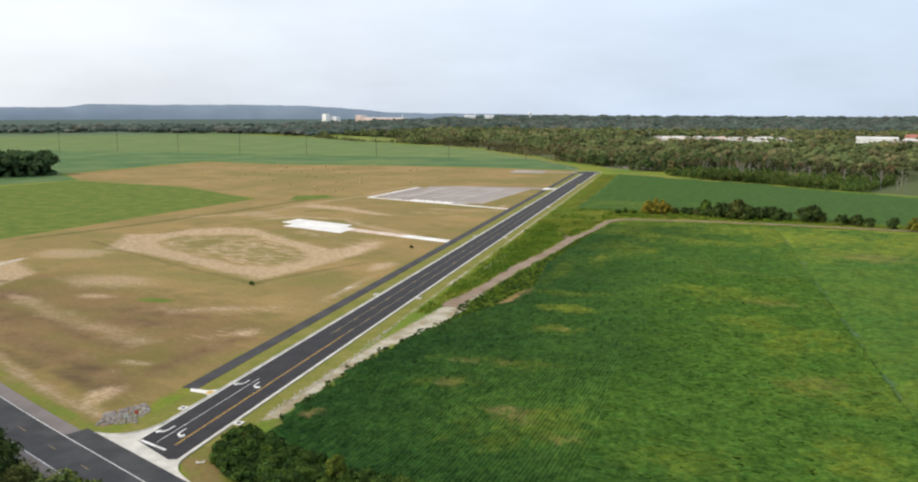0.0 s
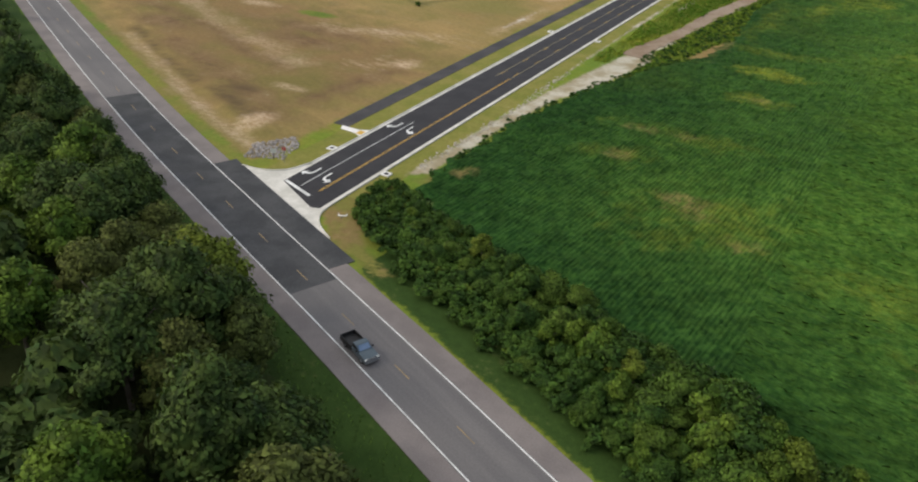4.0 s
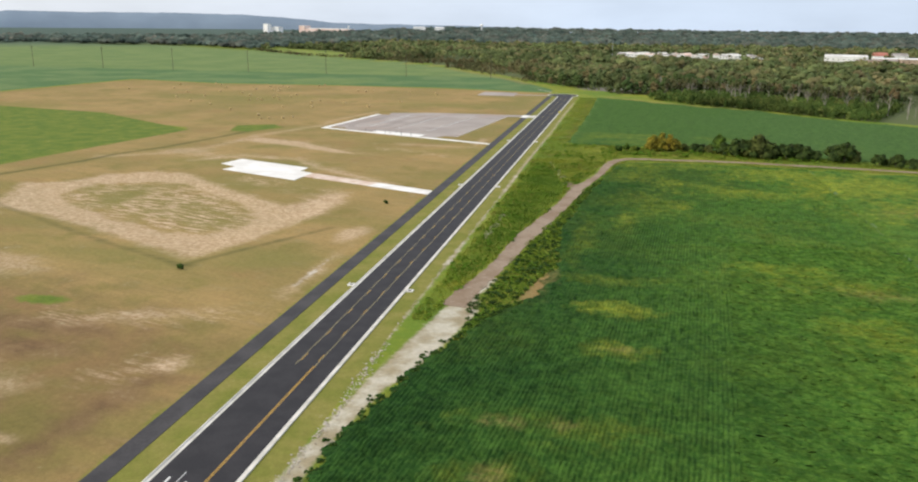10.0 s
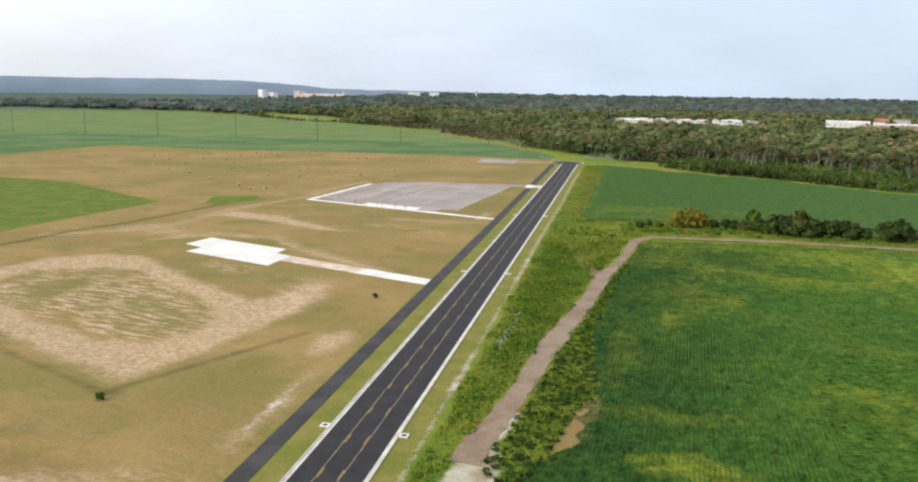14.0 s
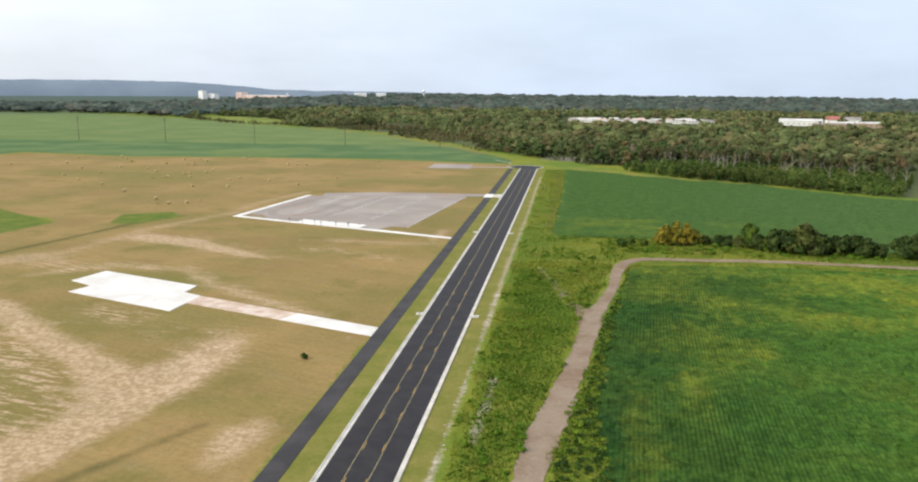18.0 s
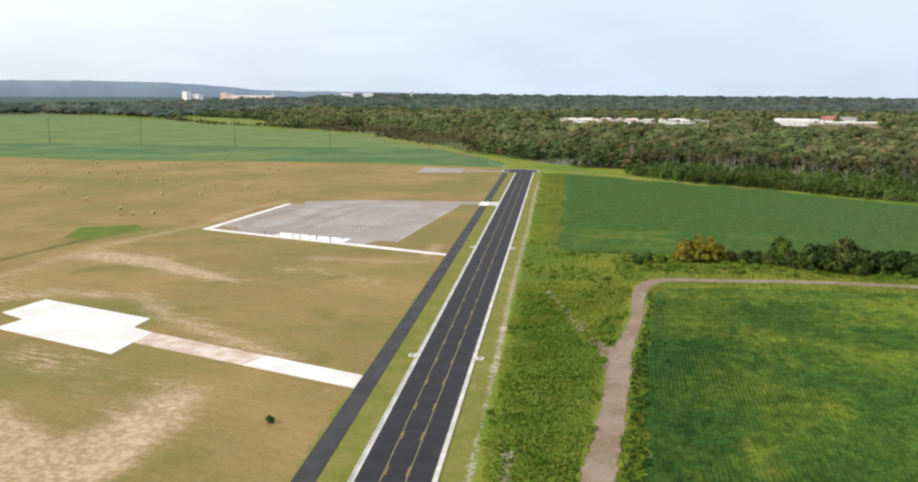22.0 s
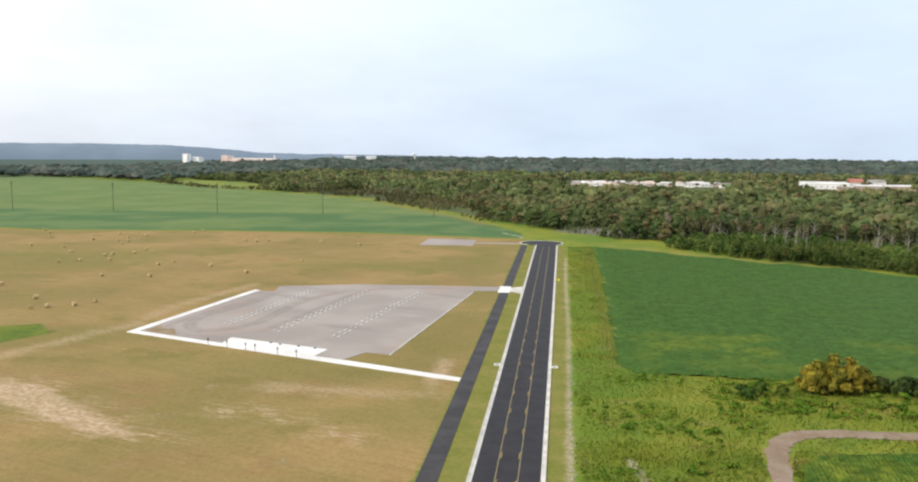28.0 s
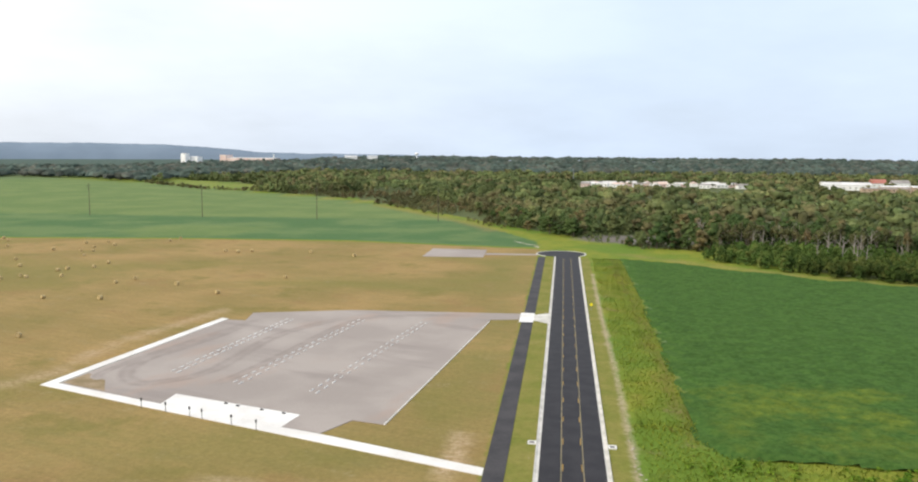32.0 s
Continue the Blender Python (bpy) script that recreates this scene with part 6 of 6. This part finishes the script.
# ---- kerb inlets ----
inlet = thing("storm_inlet", pose(0, 0, -500), "square pale concrete storm inlet behind the kerb", "storm drain", "storm inlets")
for a in ((-0.75, 0.75, -0.75, -0.45), (-0.75, 0.75, 0.45, 0.75), (-0.75, -0.45, -0.45, 0.45), (0.45, 0.75, -0.45, 0.45)):
    part("rim", box(*a, -0.3, 0.16), M_CONCRETE, inlet)
part("grate", box(-0.45, 0.45, -0.45, 0.45, -0.3, 0.08), M_PATH, inlet, "dark sunken lid")
for x, y in ((-7.1, 56.3), (-7.1, 156.2), (7.1, 155.2), (-7.1, 276.6), (7.1, 276.4), (-7.1, 394.5), (7.1, 394.2), (7.1, 52.6)):
    place(inlet, x, y, 0, 1.0, 0)
drop(inlet)

# ---- lot fittings ----
bar = box(-0.11, 0.11, -0.9, 0.9, 0.0, 0.13)
bmesh.ops.bevel(bar, geom=[e for e in bar.edges if abs(e.verts[0].co.z - e.verts[1].co.z) < 0.01 and e.verts[0].co.z > 0.1], offset=0.04, segments=1, affect="EDGES")
bar_me = bpy.data.meshes.new("wheel_stop")
bar.to_mesh(bar_me)
bar.free()
bar_me.materials.append(M_CONCRETE)
for (ax, ay), (bx, by) in (((-92, 427.3), (-85, 490)), ((-74.2, 420.7), (-63, 493)), ((-55.2, 416.5), (-43.4, 492.5))):
    a, b = Vector((ax, ay)), Vector((bx, by))
    n = 19
    side = Vector((-(b - a).y, (b - a).x)).normalized() * 0.95
    turn = math.atan2((b - a).y, (b - a).x) - math.pi / 2
    for i in range(n):
        for s in (-1, 1):
            p = a + (b - a) * ((i + 0.5 + 0.12 * s) / n) + side * s
            ob = part("wheel_stop", bar_me, None, lot)
            ob.matrix_world = Matrix.Translation((p.x, p.y, 0.012)) @ Matrix.Rotation(turn, 4, "Z")
post = thing("post", pose(0, 0, -500), "slim dark post with a small box on top beside the lot", "post", "posts along the lot")
part("shaft", rod((0, 0, -0.1), (0, 0, 1.5), 0.06, 0.06, 8), M_DARKMETAL, post)
part("head", box(-0.16, 0.16, -0.12, 0.12, 1.4, 1.95), M_DARKMETAL, post)
for x, y in ((-86, 402.6), (-80, 401.0), (-74, 399.0), (-71, 398.0), (-64, 395.6), (-58.3, 393.6)):
    place(post, x, y, 15, 1.0, 0)
drop(post)
cleat = thing("dock_cleat", pose(0, 0, -500), "small dark metal cleat on the apron's edge", "cleat", "cleats on the apron")
part("base", box(-0.4, 0.4, -0.2, 0.2, 0.0, 0.08), M_DARKMETAL, cleat)
part("bar", box(-0.32, 0.32, -0.08, 0.08, 0.08, 0.25), M_DARKMETAL, cleat)
for x, y in ((-70.2, 407.4), (-67.2, 406.3), (-61.5, 404.7), (-56.4, 403.2)):
    place(cleat, x, y, -17, 1.0, 0.03)
drop(cleat)

# ---- drains ----
drain = thing("drain_mouth", pose(-49.0, 156.0, -0.8), "dark drain mouth in the basin's corner", "drain")
# headwall and closed pipe are coloured dark to pass for the unlit hole
part("headwall", box(-1.1, 1.1, -0.2, 0.2, -0.5, 0.55), M_PATH, drain)
part("pipe", rod((0, -1.2, 0.15), (0, 0.6, 0.15), 0.45, 0.45, 14), M_DARKMETAL, drain, "dark pipe")
culvert = thing("culvert_end", pose(9.8, 36.3, -0.45, 0, 0, 25), "pale concrete culvert end in the roadside ditch", "culvert")
part("headwall", prism([(-0.6, -0.12), (0.6, -0.12), (0.75, 0.5), (0.6, 0.55), (0.45, 0.1), (-0.45, 0.1), (-0.6, 0.55), (-0.75, 0.5)], -0.3, 0.5), M_CONCRETE, culvert)
# the pipe is solid; its dark end face stands for the shade inside
part("pipe", rod((0, -1.0, 0.1), (0, 0.14, 0.1), 0.3, 0.3, 14), M_DARKMETAL, culvert, "solid pipe end, dark in place of the shaded opening")

# ---- signs ----
stop = thing("stop_sign", pose(-10.2, 46.8, 0), "red octagonal stop sign on a steel post by the junction", "sign")
part("post", rod((0, 0, -0.3), (0, 0, 2.9), 0.05, 0.05, 8), M_METAL, stop)
M_RED = plain("red_sign", (0.40, 0.02, 0.02), (0.48, 0.03, 0.03), 2, 20, 0.5, 0.001)
oct_bm = prism([(0.42 * math.cos(a), 0.42 * math.sin(a)) for a in (radians(22.5 + 45 * i) for i in range(8))], -0.012, 0.012)
bmesh.ops.rotate(oct_bm, matrix=Matrix.Rotation(radians(90), 3, "X"), verts=oct_bm.verts)
bmesh.ops.translate(oct_bm, vec=(0, 0.07, 2.45), verts=oct_bm.verts)
part("plate", oct_bm, M_RED, stop)
txt = bpy.data.curves.new("sign_text", "FONT")
txt.body, txt.size, txt.extrude, txt.align_x, txt.align_y = "STOP", 0.27, 0.003, "CENTER", "CENTER"
word = new("lettering", txt)
word.data.materials.append(M_WHITE)
word.parent = stop
word.matrix_world = pose(-10.2, 46.8 + 0.088, 2.45, 90, 0, 180)
board = thing("notice_board", pose(-12.4, 46.6, 0, 0, 0, 35), "small white notice on a dark post by the stones", "sign")
part("post", box(-0.06, 0.06, -0.06, 0.06, -0.3, 1.9), M_DARKMETAL, board)
part("plate", box(-0.45, 0.45, -0.09, -0.065, 1.3, 2.1), M_WHITE, board)
diamond = thing("warning_sign", pose(7.4, 519, 0), "yellow diamond warning sign on a steel post", "sign")
part("post", rod((0, 0, -0.3), (0, 0, 2.3), 0.05, 0.05, 8), M_METAL, diamond)
M_SIGN = plain("yellow_sign", (0.80, 0.66, 0.02), (0.88, 0.74, 0.03), 2, 20, 0.5, 0.001)
dm = prism([(0.62, 0), (0, 0.62), (-0.62, 0), (0, -0.62)], -0.012, 0.012)
bmesh.ops.rotate(dm, matrix=Matrix.Rotation(radians(90), 3, "X"), verts=dm.verts)
bmesh.ops.translate(dm, vec=(0, -0.07, 1.9), verts=dm.verts)
part("plate", dm, M_SIGN, diamond)


# ---- pickup truck ----
def pickup():
    ob = thing("pickup_truck", pose(31.6, 9.9, 0.02, 0, 0, -24.5), "dark blue-grey pickup truck on the highway", "truck")
    paint = plain("truck_paint", (0.060, 0.085, 0.105), (0.075, 0.10, 0.12), 0.5, 30, 0.3, 0.0, 0.3, grain=0.03, spec=0.5)
    black = plain("black_plastic", (0.012, 0.012, 0.013), (0.02, 0.02, 0.021), 1, 20, 0.6, 0.001)
    glass = plain("windscreen_glass", (0.10, 0.16, 0.26), (0.13, 0.19, 0.30), 1, 5, 0.08, 0.0, spec=0.6, grain=0.02)

    def bevelled(bm, w=0.06):
        bmesh.ops.bevel(bm, geom=bm.edges[:], offset=w, segments=2, affect="EDGES")
        return bm

    def side(profile, half, w=0.05):
        bm = bmesh.new()
        L = [bm.verts.new((x, half, z)) for x, z in profile]
        R = [bm.verts.new((x, -half, z)) for x, z in profile]
        n = len(profile)
        bm.faces.new(L)
        bm.faces.new(R[::-1])
        for i in range(n):
            j = (i + 1) % n
            bm.faces.new((L[j], L[i], R[i], R[j]))
        bmesh.ops.recalc_face_normals(bm, faces=bm.faces[:])
        return bevelled(bm, w)

    part("body", side([(-0.15, 0.45), (2.75, 0.45), (2.85, 0.75), (2.80, 1.02), (1.45, 1.14), (-0.15, 1.14)], 0.98), paint, ob)
    part("cab", side([(-0.25, 1.10), (1.42, 1.12), (0.78, 1.72), (-0.05, 1.74)], 0.86, 0.06), paint, ob)
    part("windscreen", prism([(1.36, -0.74), (0.86, -0.66), (0.86, 0.66), (1.36, 0.74)], 0, 0.01), glass, ob)
    ws = ob.children[-1].data
    for v in ws.vertices:
        v.co.z += 1.21 + (1.36 - v.co.x) * 0.94
    for s in (-1, 1):
        w = bmesh.new()
        vs = [w.verts.new(p) for p in ((-0.08, s * 0.868, 1.20), (1.12, s * 0.868, 1.20), (0.72, s * 0.868, 1.60), (-0.02, s * 0.868, 1.62))]
        w.faces.new(vs)
        g = bmesh.ops.extrude_face_region(w, geom=w.faces[:])
        bmesh.ops.translate(w, vec=(0, s * 0.012, 0), verts=[v for v in g["geom"] if isinstance(v, bmesh.types.BMVert)])
        part("side_window", w, black, ob, "dark side glass")
        part("bed_side", bevelled(box(-2.75, -0.25, s * 0.98 - 0.06, s * 0.98 + 0.0 if s > 0 else s * 0.98 + 0.06, 0.5, 1.20), 0.02), black, ob)
        part("headlight", bevelled(box(2.72, 2.87, s * 0.78 - 0.17, s * 0.78 + 0.17, 0.78, 0.98), 0.02), M_WHITE, ob, "white headlight")
        part("mirror", bevelled(box(1.12, 1.26, s * 1.08 - 0.12, s * 1.08 + 0.12, 1.18, 1.38), 0.02), black, ob)
    part("bed_floor", box(-2.72, -0.25, -0.92, 0.92, 0.5, 0.72), black, ob, "black empty load bed")
    part("tailgate", bevelled(box(-2.80, -2.72, -0.97, 0.97, 0.5, 1.18), 0.02), black, ob)
    part("grille", bevelled(box(2.80, 2.88, -0.56, 0.56, 0.66, 0.98), 0.02), M_METAL, ob)
    part("bumper", bevelled(box(2.72, 2.98, -0.96, 0.96, 0.42, 0.62), 0.04), M_METAL, ob, "bright front bumper")
    for x in (1.95, -1.75):
        for s in (-1, 1):
            wheel = part("wheel", rod((x, s * 0.72, 0.38), (x, s * 0.96, 0.38), 0.38, 0.38, 18), black, ob)
            part("rim", rod((x, s * 0.90, 0.38), (x, s * 0.975, 0.38), 0.22, 0.20, 12), M_METAL, wheel)
    return ob


pickup()
